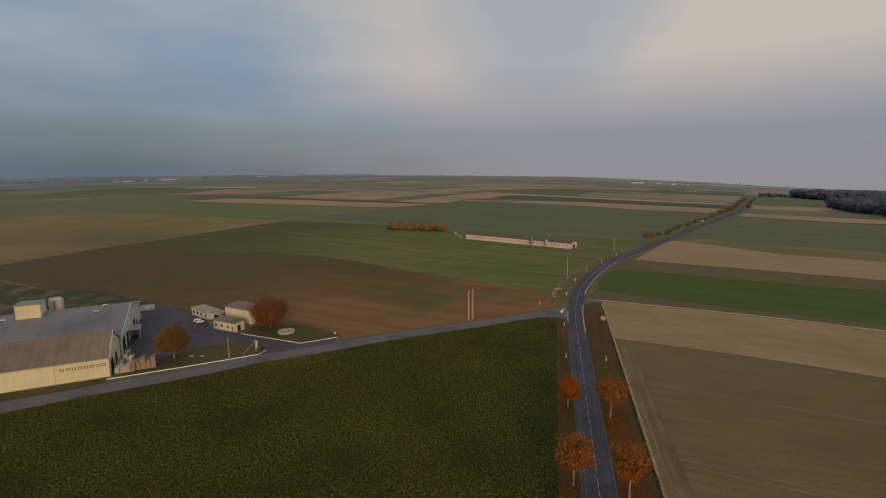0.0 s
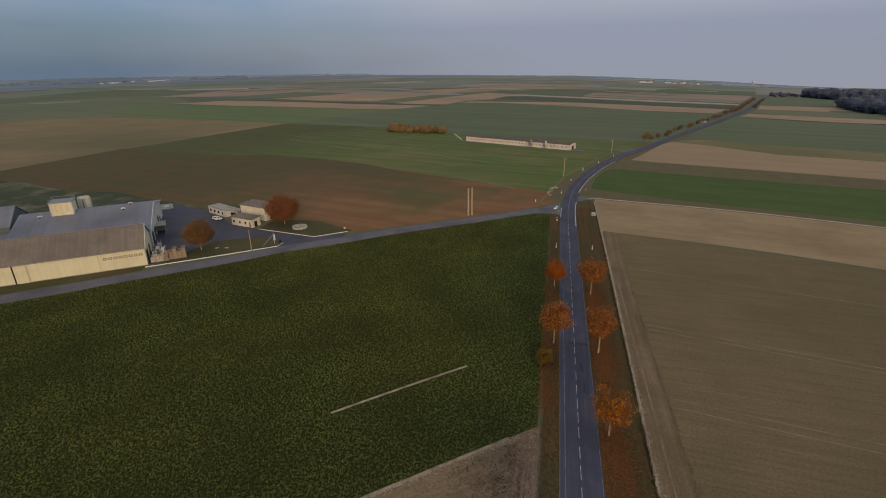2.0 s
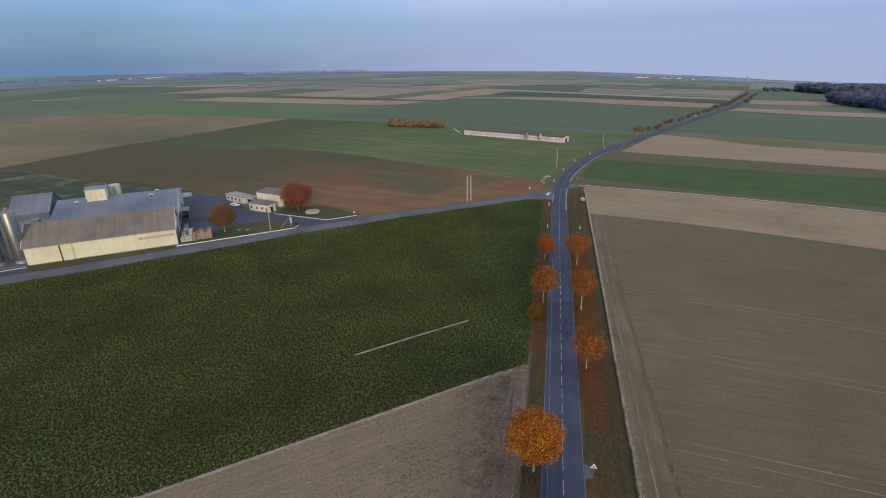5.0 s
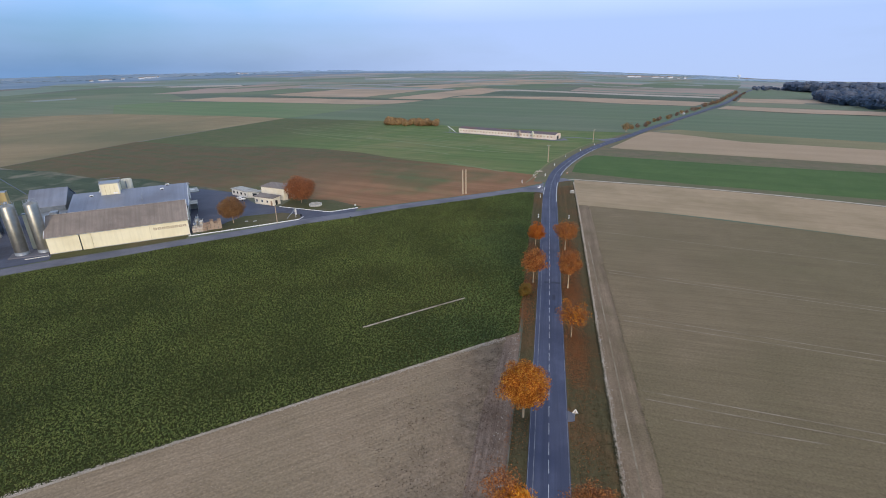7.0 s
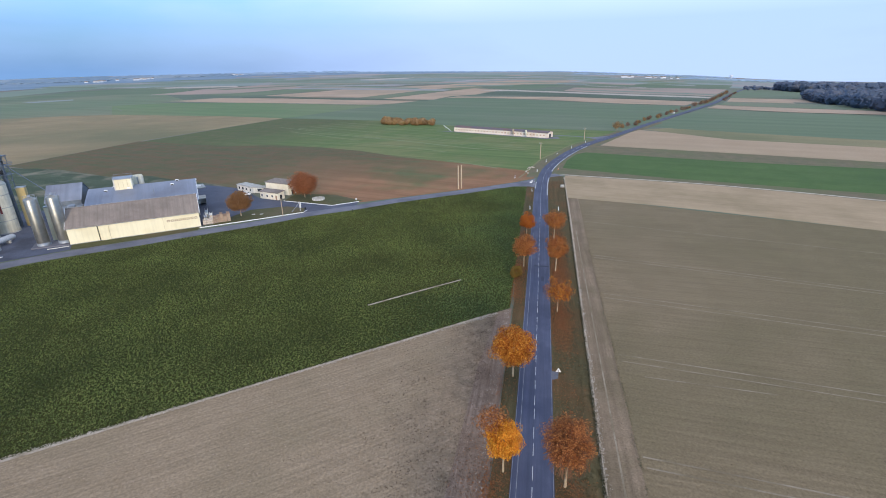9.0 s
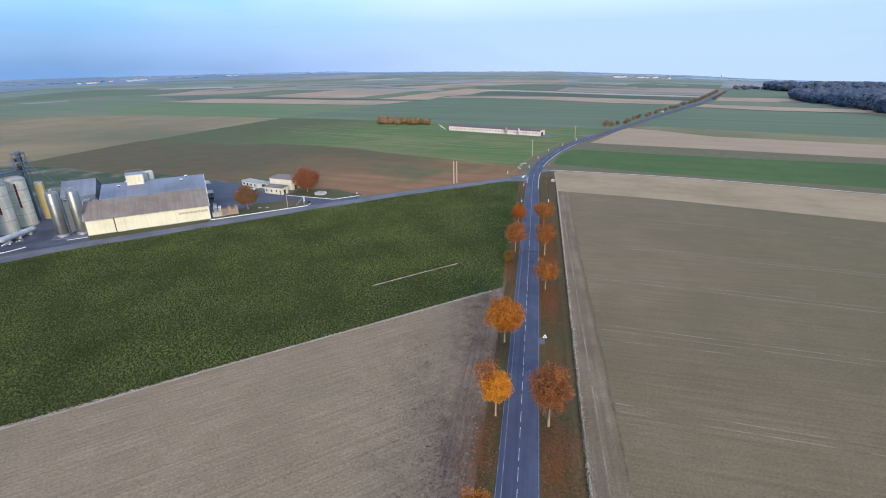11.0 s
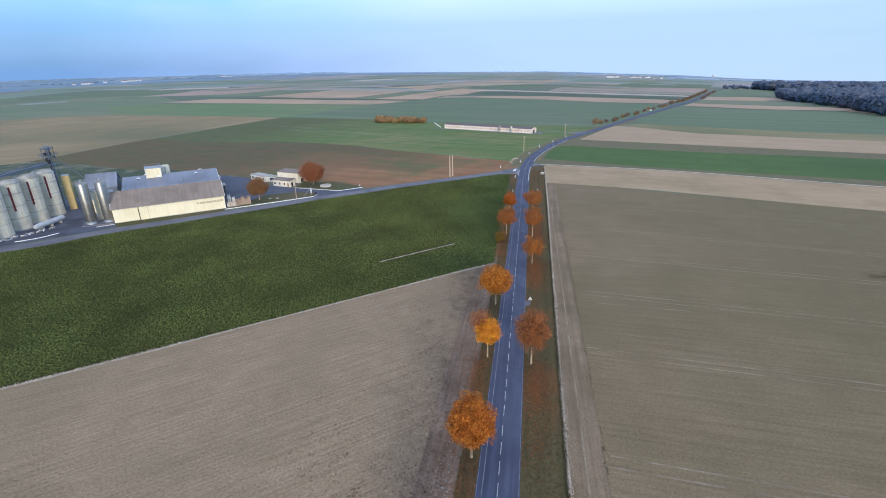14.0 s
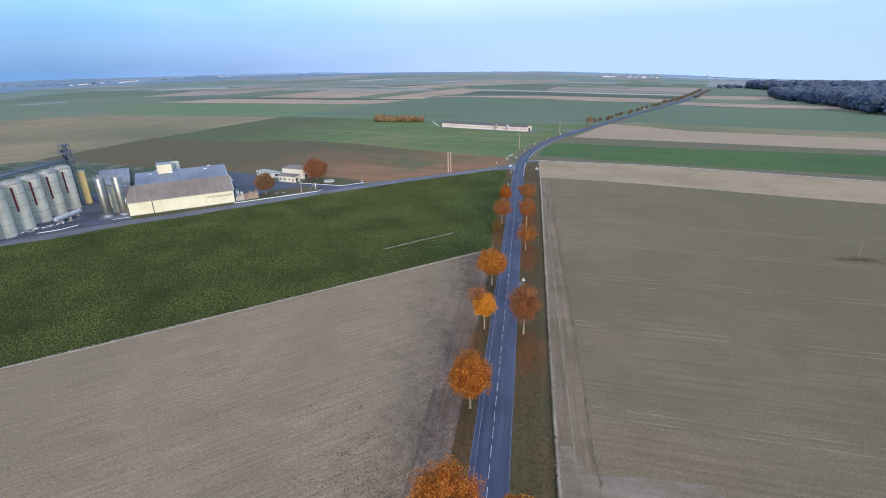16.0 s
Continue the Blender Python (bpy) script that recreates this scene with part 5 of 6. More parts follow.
steel_silo(-8.2, 3.6)
steel_silo(-2.0, 3.6)
pad = tagged(raw("silo_pad", [tuple(at_factory(x, y, z).translation) for z in (0, 0.45) for x, y in ((-11.5, 0.6), (-0.3, -0.4), (-0.3, 8), (-11.5, 8))], [(3, 2, 1, 0), (4, 5, 6, 7), (0, 1, 5, 4), (1, 2, 6, 5), (2, 3, 7, 6), (3, 0, 4, 7)], M_ASPHALT2), "concrete pad under the steel silos", "pad", kind="structure")
shaft = thing("duct_tower", at_factory(-5.4, 9.2), "cream boxed duct between the steel silos", "duct")
part("body", boxed(-1.1, -0.8, 0.0, 1.1, 0.8, 12.6, bevel=0.08), M_CREAM, shaft)
part("cap", boxed(-1.2, -0.9, 12.6, 1.2, 0.9, 12.9), M_GALV, shaft)

SILO_R = 4.0
M_CAP = surf("dull_silo_cap", (0.34, 0.34, 0.31), (0.42, 0.42, 0.38), 0.5, 6.0, (0.26, 0.25, 0.22), 0.3, rough=0.8, bump=0.05, grainy=0.06)
SILOS = [(-203.4 + 2.42 * k, 28.0 - 9.75 * k) for k in range(6)]


def grain_silo(x, y, turn):
    s = thing("grain_silo", pose(x, y, 0, 0, 0, turn), "tall aged white cylindrical silo with a red level stripe", "silo", "row of grain silos")
    R = SILO_R
    part("body", lathe([(R, 0), (R, 18.6)], 40), M_SILO, s)
    part("roof", lathe([(R + 0.12, 18.5), (R + 0.12, 18.7), (R * 0.96, 19.1), (R * 0.82, 19.6), (R * 0.55, 20.0), (0.5, 20.3), (0, 20.3)], 40), M_CAP, s)
    part("plinth", lathe([(R + 0.25, 0), (R + 0.25, 0.5), (R, 0.5)], 40), M_CONCRETE, s)
    for z in (5.0, 10.0, 14.8):
        part("ring_band", lathe([(R - 0.01, z - 0.12), (R + 0.07, z - 0.12), (R + 0.07, z + 0.12), (R - 0.01, z + 0.12)], 40), M_CONCRETE, s)
    bm = bmesh.new()
    for k in range(3):
        a0, a1 = (k - 1.5) * 0.056, (k - 0.5) * 0.056
        q = [bm.verts.new(((R + 0.085) * math.cos(a), (R + 0.085) * math.sin(a), z)) for a, z in ((a0, 8.0), (a1, 8.0), (a1, 17.6), (a0, 17.6))]
        bm.faces.new(q)
    part("stripe", bm, M_RUST, s, "rust-red vertical level stripe")
    return s


los = math.degrees(math.atan2(-150 - 10, 0 + 200)) + 4
for x, y in SILOS:
    grain_silo(x, y, los)
gantry = thing("conveyor_gantry", pose(0, 0, 0), "grey steel conveyor gantry along the silo tops", "conveyor")
g0, g1 = Vector((SILOS[0][0] - 1.0, SILOS[0][1] + 4, 0)), Vector((SILOS[-1][0] - 1.0, SILOS[-1][1] - 4, 0))
gd = (g1 - g0).normalized()
gn = Vector((-gd.y, gd.x, 0))
for o in (-0.9, 0.9):
    for z in (21.2, 22.6):
        bm = bmesh.new()
        tube(bm, g0 + gn * o + Vector((0, 0, z)), g1 + gn * o + Vector((0, 0, z)), 0.12, 0.12, 6)
        part("rail", bm, M_GANTRY, gantry)
n_bay = 26
for k in range(n_bay + 1):
    p = g0.lerp(g1, k / n_bay)
    bm = bmesh.new()
    for o in (-0.9, 0.9):
        tube(bm, p + gn * o + Vector((0, 0, 20.0 if k % 4 == 0 else 21.2)), p + gn * o + Vector((0, 0, 22.6)), 0.06, 0.06, 5)
    tube(bm, p + gn * 0.9 + Vector((0, 0, 21.2)), p - gn * 0.9 + Vector((0, 0, 21.2)), 0.06, 0.06, 5)
    part("bay_frame", bm, M_GANTRY, gantry)
bm = bmesh.new()
vv = [bm.verts.new(p + gn * o + Vector((0, 0, z))) for z in (21.3, 21.9) for p, o in ((g0, -0.7), (g1, -0.7), (g1, 0.7), (g0, 0.7))]
for q in ((3, 2, 1, 0), (4, 5, 6, 7), (0, 1, 5, 4), (1, 2, 6, 5), (2, 3, 7, 6), (3, 0, 4, 7)):
    bm.faces.new([vv[i] for i in q])
part("trough", bm, M_GANTRY, gantry)

tower = thing("elevator_tower", pose(SILOS[0][0] - 1.5, SILOS[0][1] + 6.5, 0, 0, 0, 14), "grey lattice bucket elevator tower above the silos", "elevator")
for x in (-1.5, 1.5):
    for y in (-1.5, 1.5):
        part("leg", boxed(x - 0.09, y - 0.09, 0, x + 0.09, y + 0.09, 28.2), M_GANTRY, tower)
for k in range(9):
    z = 3.0 + k * 3.1
    bm = bmesh.new()
    for (xa, ya), (xb, yb) in (((-1.5, -1.5), (1.5, -1.5)), ((1.5, -1.5), (1.5, 1.5)), ((1.5, 1.5), (-1.5, 1.5)), ((-1.5, 1.5), (-1.5, -1.5))):
        tube(bm, (xa, ya, z), (xb, yb, z), 0.07, 0.07, 4), tube(bm, (xa, ya, z - 3.0), (xb, yb, z), 0.05, 0.05, 4)
    part("brace", bm, M_GANTRY, tower)
part("elevator_leg", boxed(-0.5, -0.35, 0, -0.05, 0.35, 28.0), M_GANTRY, tower)
part("elevator_leg", boxed(0.25, -0.35, 0, 0.7, 0.35, 28.0), M_GANTRY, tower)
part("elevator_head", boxed(-0.8, -0.6, 26.8, 1.0, 0.6, 28.9, bevel=0.2), M_GANTRY, tower)
part("head_roof", boxed(-1.9, -1.9, 28.2, 1.9, 1.9, 28.4), M_GANTRY, tower)
for x0, y0, z0, x1, y1, z1 in ((-1.3, -1.2, 24.8, -0.7, 1.0, 26.2), (0.9, -1.2, 24.8, 1.6, -0.4, 26.6), (-2.2, 0.6, 22.0, -1.2, 1.6, 23.6), (0.4, -2.3, 21.6, 1.4, -1.5, 23.2)):
    part("drive_box", boxed(x0, y0, z0, x1, y1, z1, bevel=0.08), M_DARK, tower)
part("platform", boxed(-2.2, -2.2, 21.0, 2.2, 2.2, 21.12), M_GANTRY, tower)
part("platform", boxed(-2.4, -2.4, 24.6, 2.4, 2.4, 24.75), M_GANTRY, tower)
bm = bmesh.new()
for x, y, xx, yy in ((-2.4, -2.4, 2.4, -2.4), (2.4, -2.4, 2.4, 2.4), (2.4, 2.4, -2.4, 2.4), (-2.4, 2.4, -2.4, -2.4)):
    for z in (25.3, 25.9):
        tube(bm, (x, y, z), (xx, yy, z), 0.05, 0.05, 4)
    tube(bm, (x, y, 24.7), (x, y, 25.9), 0.05, 0.05, 4)
part("guard_rail", bm, M_GANTRY, tower)
bm = bmesh.new()
e1 = at_factory(-12.4, 42, 12.6).translation - tower.matrix_world.translation
e1 = pose(0, 0, 0, 0, 0, -14) @ e1
tube(bm, (0.5, 0, 25.5), e1, 0.17, 0.17, 8)
part("spout", bm, M_GANTRY, tower, "long sloping delivery pipe")
ochre = thing("lift_shaft", pose(SILOS[0][0] + 0.8, SILOS[0][1] + 9.2, 0, 0, 0, FA), "narrow ochre-clad lift shaft behind the silos", "shaft")
part("body", boxed(-1.4, -1.4, 0, 1.4, 1.4, 15.5, bevel=0.06), M_TAN_CLAD, ochre)
part("cap", boxed(-1.5, -1.5, 15.5, 1.5, 1.5, 15.8), M_GALV, ochre)

M_TANK = surf("dull_white_tank_paint", (0.44, 0.46, 0.48), (0.52, 0.54, 0.56), 0.5, 6.0, (0.36, 0.37, 0.38), 0.2, rough=0.55, bump=0.03)
gas = thing("gas_tank", pose(-188.6, 12.4, 0, 0, 0, 97), "long white horizontal tank on saddles", "tank")
bm = lathe([(0, -7.6), (0.6, -7.4), (0.95, -6.9), (1.05, -6.3), (1.05, 6.3), (0.95, 6.9), (0.6, 7.4), (0, 7.6)], 24)
bmesh.ops.rotate(bm, verts=bm.verts, matrix=Matrix.Rotation(radians(90), 3, "Y"))
bmesh.ops.translate(bm, verts=bm.verts, vec=(0, 0, 1.9))
part("shell", bm, M_TANK, gas)
for x in (-4.6, 0, 4.6):
    part("saddle", boxed(x - 0.25, -1.0, 0, x + 0.25, 1.0, 1.2), M_CONCRETE, gas)
part("manway", lathe([(0.45, 2.9), (0.45, 3.45), (0, 3.5)], 12), M_GALV, gas)
kerb = tagged(part("kerb", strip(smooth_line([(-184.3, -6.3), (-179.2, -1), (-176.8, 4.9)], 2), -0.15, 0.15, 0.3, 0, 0.3), M_WHITE_PAINT), "white painted kerb by the road", "kerb", kind="structure")
tagged(part("kerb", strip(smooth_line([(-168.2, 13.2), (-163.4, 17.4)], 2), -0.12, 0.12, 0.3, 0, 0.3), M_WHITE), "pale kerb before the steel silos", "kerb", kind="structure")
rngs = np.random.default_rng(9)
for k in range(26):
    x, y = -189.5 + 0.22 * k + rngs.uniform(-1.2, 1.2) - 5, -9.5 + 0.78 * k + rngs.uniform(-1.2, 1.2)
    scrap = thing("pipe_fitting", pose(x + 3.5, y, 0.09, 0, 0, rngs.uniform(0, 180)), "pale metal pipe fitting lying by the silos", "pipe", "pipe fittings by the silos")
    bm = bmesh.new()
    ln = rngs.uniform(0.5, 1.3)
    tube(bm, (-ln, 0, 0.25), (ln, 0, 0.25), 0.25, 0.25, 8)
    part("pipe", bm, (M_WHITE_PAINT, M_GALV, M_CONCRETE)[k % 3], scrap)
    part("flange", boxed(ln - 0.1, -0.4, 0, ln + 0.05, 0.4, 0.65), M_GALV, scrap)

# ---- yard things ----
wall_line = smooth_line([(-130.2, 43.0), (-113.8, 56.2), (-99.1, 68.6)], 3)
tagged(part("low_wall", strip(wall_line, -0.06, 0.06, 0.28, 0.01, 0.28), M_WHITE_PAINT), "low white boundary wall along the side road", "wall", kind="structure")
tagged(part("low_wall", strip(smooth_line([(-99.1, 68.6), (-99.0, 72.0)], 1), -0.06, 0.06, 0.28, 0.01, 0.28), M_WHITE_PAINT), "short return of the low white wall", "wall", kind="structure")
tagged(part("low_wall", strip(smooth_line([(-117, 84.7), (-91.2, 80.3)], 3), -0.06, 0.06, 0.27, 0.01, 0.27), M_WHITE_PAINT), "low white boundary wall by the office", "wall", kind="structure")
tagged(part("low_wall", strip(smooth_line([(-91.2, 80.3), (-81.6, 88.4)], 3), -0.06, 0.06, 0.27, 0.01, 0.27), M_WHITE_PAINT), "low white boundary wall by the trough", "wall", kind="structure")


def crate_stack(x, y, levels, turn):
    s = thing("crate_stack", at_factory(x, y, 0.08, turn), "stack of wooden crates in the yard" if levels > 2 else "low stack of pale wooden crates", "crates", "crate stacks")
    for k in range(levels):
        z = k * 0.82
        part("pallet", boxed(-0.62, -0.52, z, 0.62, 0.52, z + 0.14), M_WOOD, s)
        c = part("crate", boxed(-0.6, -0.5, z + 0.14, 0.6, 0.5, z + 0.80, bevel=0.02), M_CRATE if levels > 2 else M_PALLET, s)
        for i in range(2):
            part("slat", boxed(-0.615, -0.515, z + 0.24 + i * 0.28, 0.615, 0.515, z + 0.34 + i * 0.28), M_WOOD, c)


for i in range(3):
    for j in range(4):
        crate_stack(43.9 + j * 1.28, 1.9 + i * 1.2, 2 if j < 3 else 3, rngs.uniform(-4, 4))
        crate_stack(49.3 + j * 1.3 - 0.3, 2.6 + i * 1.2, (3, 4, 3, 4)[j], rngs.uniform(-4, 4))

for k, (x, y, turn) in enumerate(((44.6, 4.6, 88), (45.0, 9.0, 92), (45.2, 13.2, 90), (46.6, 7.2, 84))):
    rack = thing("storage_rack", at_factory(x, y, 0.095, turn), "pale steel storage rack beside the shed gable", "rack", "racks by the gable")
    for px_ in (-1.5, 1.4):
        for py_ in (-0.5, 0.45):
            part("upright", boxed(px_, py_, 0, px_ + 0.1, py_ + 0.1, 3.4 - 0.3 * (k % 2)), M_WHITE, rack)
    for z in (0.3, 1.4, 2.5):
        part("shelf", boxed(-1.55, -0.55, z, 1.55, 0.6, z + 0.09), M_WHITE if k % 2 else M_GALV, rack)
    for z in (0.39, 1.49):
        part("bundle", boxed(-1.2 + 0.2 * k, -0.4, z, 0.9, 0.4, z + 0.7, bevel=0.05), (M_CONCRETE, M_PALLET)[k % 2], rack)

OA = -14.0


def small_house(label, x, y, w, d, h, turn, roof_mat, slope=0.5, windows=3, door=True):
    s = thing("office", pose(x, y, 0, 0, 0, turn), label, "building")
    part("wall", prism([(0, 0), (d, 0), (d, h + slope), (0, h)], 0, w), M_OFFICE, s)
    part("roof", prism([(-0.5, h + 0.02 - slope * 0.06), (d + 0.3, h + slope + 0.05), (d + 0.3, h + slope + 0.25), (-0.5, h + 0.22 - slope * 0.06)], -0.4, w + 0.4), roof_mat, s)
    for k in range(windows):
        xx = 0.8 + k * (w - 1.6) / max(1, windows)
        wi = part("window", boxed(xx, -0.05, 1.0, xx + 1.1, -0.004, 2.2), M_WHITE_PAINT, s)
        part("pane", boxed(xx + 0.08, -0.07, 1.08, xx + 0.52, -0.052, 2.12), M_GLASS, wi)
        part("pane", boxed(xx + 0.58, -0.07, 1.08, xx + 1.02, -0.052, 2.12), M_GLASS, wi)
    if door:
        part("door", boxed(w - 1.5, -0.06, 0.05, w - 0.5, -0.004, 2.15), M_LETTER, s)
    part("side_opening", boxed(w + 0.004, d * 0.3, 0.1, w + 0.05, d * 0.6, 2.2), M_DARK, s)
    return s


small_house("low white office with a grey-brown mono-pitch roof", -131, 88.4, 11.0, 4.4, 3.3, OA, M_ROOF1, 0.3)
small_house("white flat-roofed building behind the office", -133.5, 98.5, 14.0, 7.0, 5.4, OA, M_ROOF1, 0.4, 0, False)
ct = thing("site_cabin", pose(-151.5, 101.5, 0, 0, 0, -24), "long white site cabin with a grey roof", "cabin")
part("body", boxed(0, 0, 0.1, 13.0, 5.0, 3.0, bevel=0.06), M_WHITE, ct)
part("roof", boxed(-0.3, -0.3, 3.0, 13.3, 5.3, 3.2), M_CONCRETE, ct)
for k in range(4):
    part("window", boxed(1.2 + k * 3.0, -0.04, 1.1, 2.4 + k * 3.0, -0.004, 2.2), M_GLASS, ct)
ct = thing("site_cabin", pose(-142.5, 97.2, 0, 0, 0, -2), "small white site cabin with dark windows", "cabin")
part("body", boxed(0, 0, 0.1, 8.0, 4.0, 2.76, bevel=0.06), M_WHITE, ct)
part("roof", boxed(-0.3, -0.3, 2.76, 8.3, 4.3, 2.92), M_CONCRETE, ct)
part("window", boxed(5.0, -0.04, 0.9, 7.4, -0.004, 2.3), M_GLASS, ct)
part("window", boxed(8.004, 0.8, 0.9, 8.05, 2.6, 2.3), M_GLASS, ct)

van = thing("car", pose(-140.8, 92.6, 0.09, 0, 0, -10), "small white car parked in the yard", "car")
body_profile = [(-0.85, 0.3), (0.85, 0.3), (0.88, 0.8), (0.7, 1.45), (-0.7, 1.45), (-0.88, 0.8)]
bm = bmesh.new()
secs = [(-2.1, 0.55, 0.8), (-1.9, 0.95, 0.95), (-1.0, 1.0, 1.0), (0.6, 1.0, 1.0), (1.2, 0.62, 0.98), (2.0, 0.55, 0.9), (2.1, 0.4, 0.75)]
rings = [[bm.verts.new((x, y * ws, 0.3 + (z - 0.3) * hs)) for y, z in body_profile] for x, hs, ws in secs]
for a, b in zip(rings, rings[1:]):
    for i in range(6):
        bm.faces.new((a[i], a[(i + 1) % 6], b[(i + 1) % 6], b[i]))
bm.faces.new(rings[0]), bm.faces.new(rings[-1][::-1])
bmesh.ops.recalc_face_normals(bm, faces=bm.faces)
part("body", bm, M_WHITE_PAINT, van)
part("windscreen", boxed(0.75, -0.6, 0.98, 1.06, 0.6, 1.36), M_GLASS, van)
part("side_window", boxed(-1.2, -0.865, 0.95, 0.6, -0.83, 1.3), M_GLASS, van)
part("side_window", boxed(-1.2, 0.83, 0.95, 0.6, 0.865, 1.3), M_GLASS, van)
part("rear_window", boxed(-2.02, -0.55, 0.98, -1.96, 0.55, 1.3), M_GLASS, van)
part("bumper", boxed(2.02, -0.75, 0.32, 2.16, 0.75, 0.5, bevel=0.04), M_RUBBER, van)
part("bumper", boxed(-2.18, -0.75, 0.32, -2.04, 0.75, 0.5, bevel=0.04), M_RUBBER, van)
for y in (-0.62, 0.62):
    part("headlight", boxed(2.03, y - 0.14, 0.54, 2.1, y + 0.14, 0.66, bevel=0.02), M_GLASS, van)
    part("tail_light", boxed(-2.13, y - 0.12, 0.58, -2.06, y + 0.12, 0.74, bevel=0.02), M_RED, van)
for x in (-1.3, 1.35):
    for y in (-0.8, 0.8):
        bm = bmesh.new()
        tube(bm, (x, y - 0.1, 0.32), (x, y + 0.1, 0.32), 0.32, 0.32, 14)
        part("wheel", bm, M_RUBBER, van)

trough = thing("basin", pose(-101.9, 89.4, 0.08), "round pale concrete basin on the lawn", "basin")
part("rim", lathe([(2.75, 0), (2.75, 0.75), (2.4, 0.75), (2.4, 0.1), (0, 0.1)], 28), M_CONCRETE, trough)
for k in range(14):
    a = k * 6.2832 / 14
    part("stave", boxed(2.72 * math.cos(a) - 0.1, 2.72 * math.sin(a) - 0.1, 0, 2.72 * math.cos(a) + 0.1, 2.72 * math.sin(a) + 0.1, 0.85), M_WHITE, trough)


for x, y in ((-119.1, 62.8), (-115.8, 63.6)):
    slab = thing("stone_slab", pose(x, y, 0.07, 0, 0, 20), "pale stone slab lying on the lawn", "slab", "slabs on the lawn")
    part("body", boxed(-0.6, -0.45, 0, 0.6, 0.45, 0.16, bevel=0.03), M_CONCRETE, slab)
stone = thing("boundary_stone", pose(-84.0, 91.4, 0.05, 0, 0, 15), "small white boundary stone at the field edge", "stone")
part("body", boxed(-0.35, -0.3, 0, 0.35, 0.3, 0.7, bevel=0.08), M_WHITE, stone)
bollard = thing("bollard", pose(-78.6, 72.6, 0.04, 0, 0, 40), "short dark post at the edge of the beet field", "post")
part("post", boxed(-0.14, -0.14, 0, 0.14, 0.14, 1.3, bevel=0.03), M_DARK, bollard)
part("cap", boxed(-0.17, -0.17, 1.3, 0.17, 0.17, 1.4, bevel=0.02), M_CONCRETE, bollard)
box_ = thing("letter_box", pose(-98.8, 69.8, 0.09, 0, 0, 38), "dark box on a post at the end of the wall", "box")
part("post", boxed(-0.08, -0.08, 0, 0.08, 0.08, 0.9), M_GALV, box_)
part("body", boxed(-0.35, -0.3, 0.9, 0.35, 0.3, 1.9, bevel=0.04), M_DARK, box_)

# ---- poles, posts, signs ----
M_POLE = surf("weathered_pole_wood", (0.42, 0.325, 0.22), (0.50, 0.39, 0.27), 1.5, 10.0, rough=0.85)


def pole(label, x, y, h, r=0.15, arm=True, name="utility_pole"):
    p = thing(name, pose(x, y, land(x, y)), label, "pole")
    bm = bmesh.new()
    tube(bm, (0, 0, -0.2), (0, 0, h), r, r * 0.7, 8)
    part("post", bm, M_POLE, p)
    if arm:
        part("crossarm", boxed(-0.9, -0.06, h - 0.7, 0.9, 0.06, h - 0.58), M_GALV, p)
        for k in (-0.8, 0, 0.8):
            part("insulator", lathe([(0.0, h - 0.58), (0.07, h - 0.58), (0.09, h - 0.4), (0.0, h - 0.3)], 8), M_WHITE_PAINT, p).location = (k, 0, 0)
    return p


pole("pale wooden utility pole, one of a pair", -40.4, 118.0, 11.6, 0.42, False)
pole("pale wooden utility pole, one of a pair", -39.1, 119.3, 11.6, 0.42, False)
pole("pale utility pole beside the bend", -1.2, 204, 10.5, 0.3)
pole("pale utility pole near the shed lane", 32.3, 289, 9.5, 0.28)
pole("slim pole at the yard wall", -105.4, 62.6, 7.4, 0.17, False)
pole("thin dark stake in the sown field", 104.9, -1.0, 6.0, 0.07, False)
gate = thing("gate", pose(-101.8, 71.0, 0, 0, 0, 60), "grey tubular gate standing open at the yard", "gate")
bm = bmesh.new()
tube(bm, (0, 0, 0), (0, 0, 4.2), 0.14, 0.12, 8)
part("post", bm, M_CONCRETE, gate)
bm = bmesh.new()
tube(bm, (0, 0, 3.6), (-4.2, 0, 0.4), 0.09, 0.09, 6)
part("strut", bm, M_GALV, gate)
part("panel", boxed(-0.2, -0.05, 1.2, 0.5, 0.05, 3.4), M_WHITE_PAINT, gate)

for x, y in ((-4.4, 85.8), (-4.3, 117), (-14, 145), (-2.5, 163), (2.6, 193), (10, 222.5), (20.6, 247.5), (32.3, 275), (7.4, 86)):
    p = thing("marker_post", pose(x, y, 0.03, 0, 0, 0), "white roadside marker post with a dark band", "post", "roadside marker posts")
    part("post", boxed(-0.16, -0.13, 0, 0.16, 0.13, 1.45, bevel=0.03), M_WHITE_PAINT, p)
    part("band", boxed(-0.17, -0.14, 0.95, 0.17, 0.14, 1.15), M_DARK, p)

bollard = thing("bollard", pose(9.3, 170.8, 0.03), "small orange bollard at the mouth of the track", "bollard")
part("post", lathe([(0.2, 0), (0.2, 0.85), (0.13, 1.0), (0, 1.02)], 12), M_BOLLARD, bollard)
part("band", lathe([(0.205, 0.55), (0.21, 0.56), (0.21, 0.72), (0.205, 0.73)], 12), M_WHITE_PAINT, bollard)

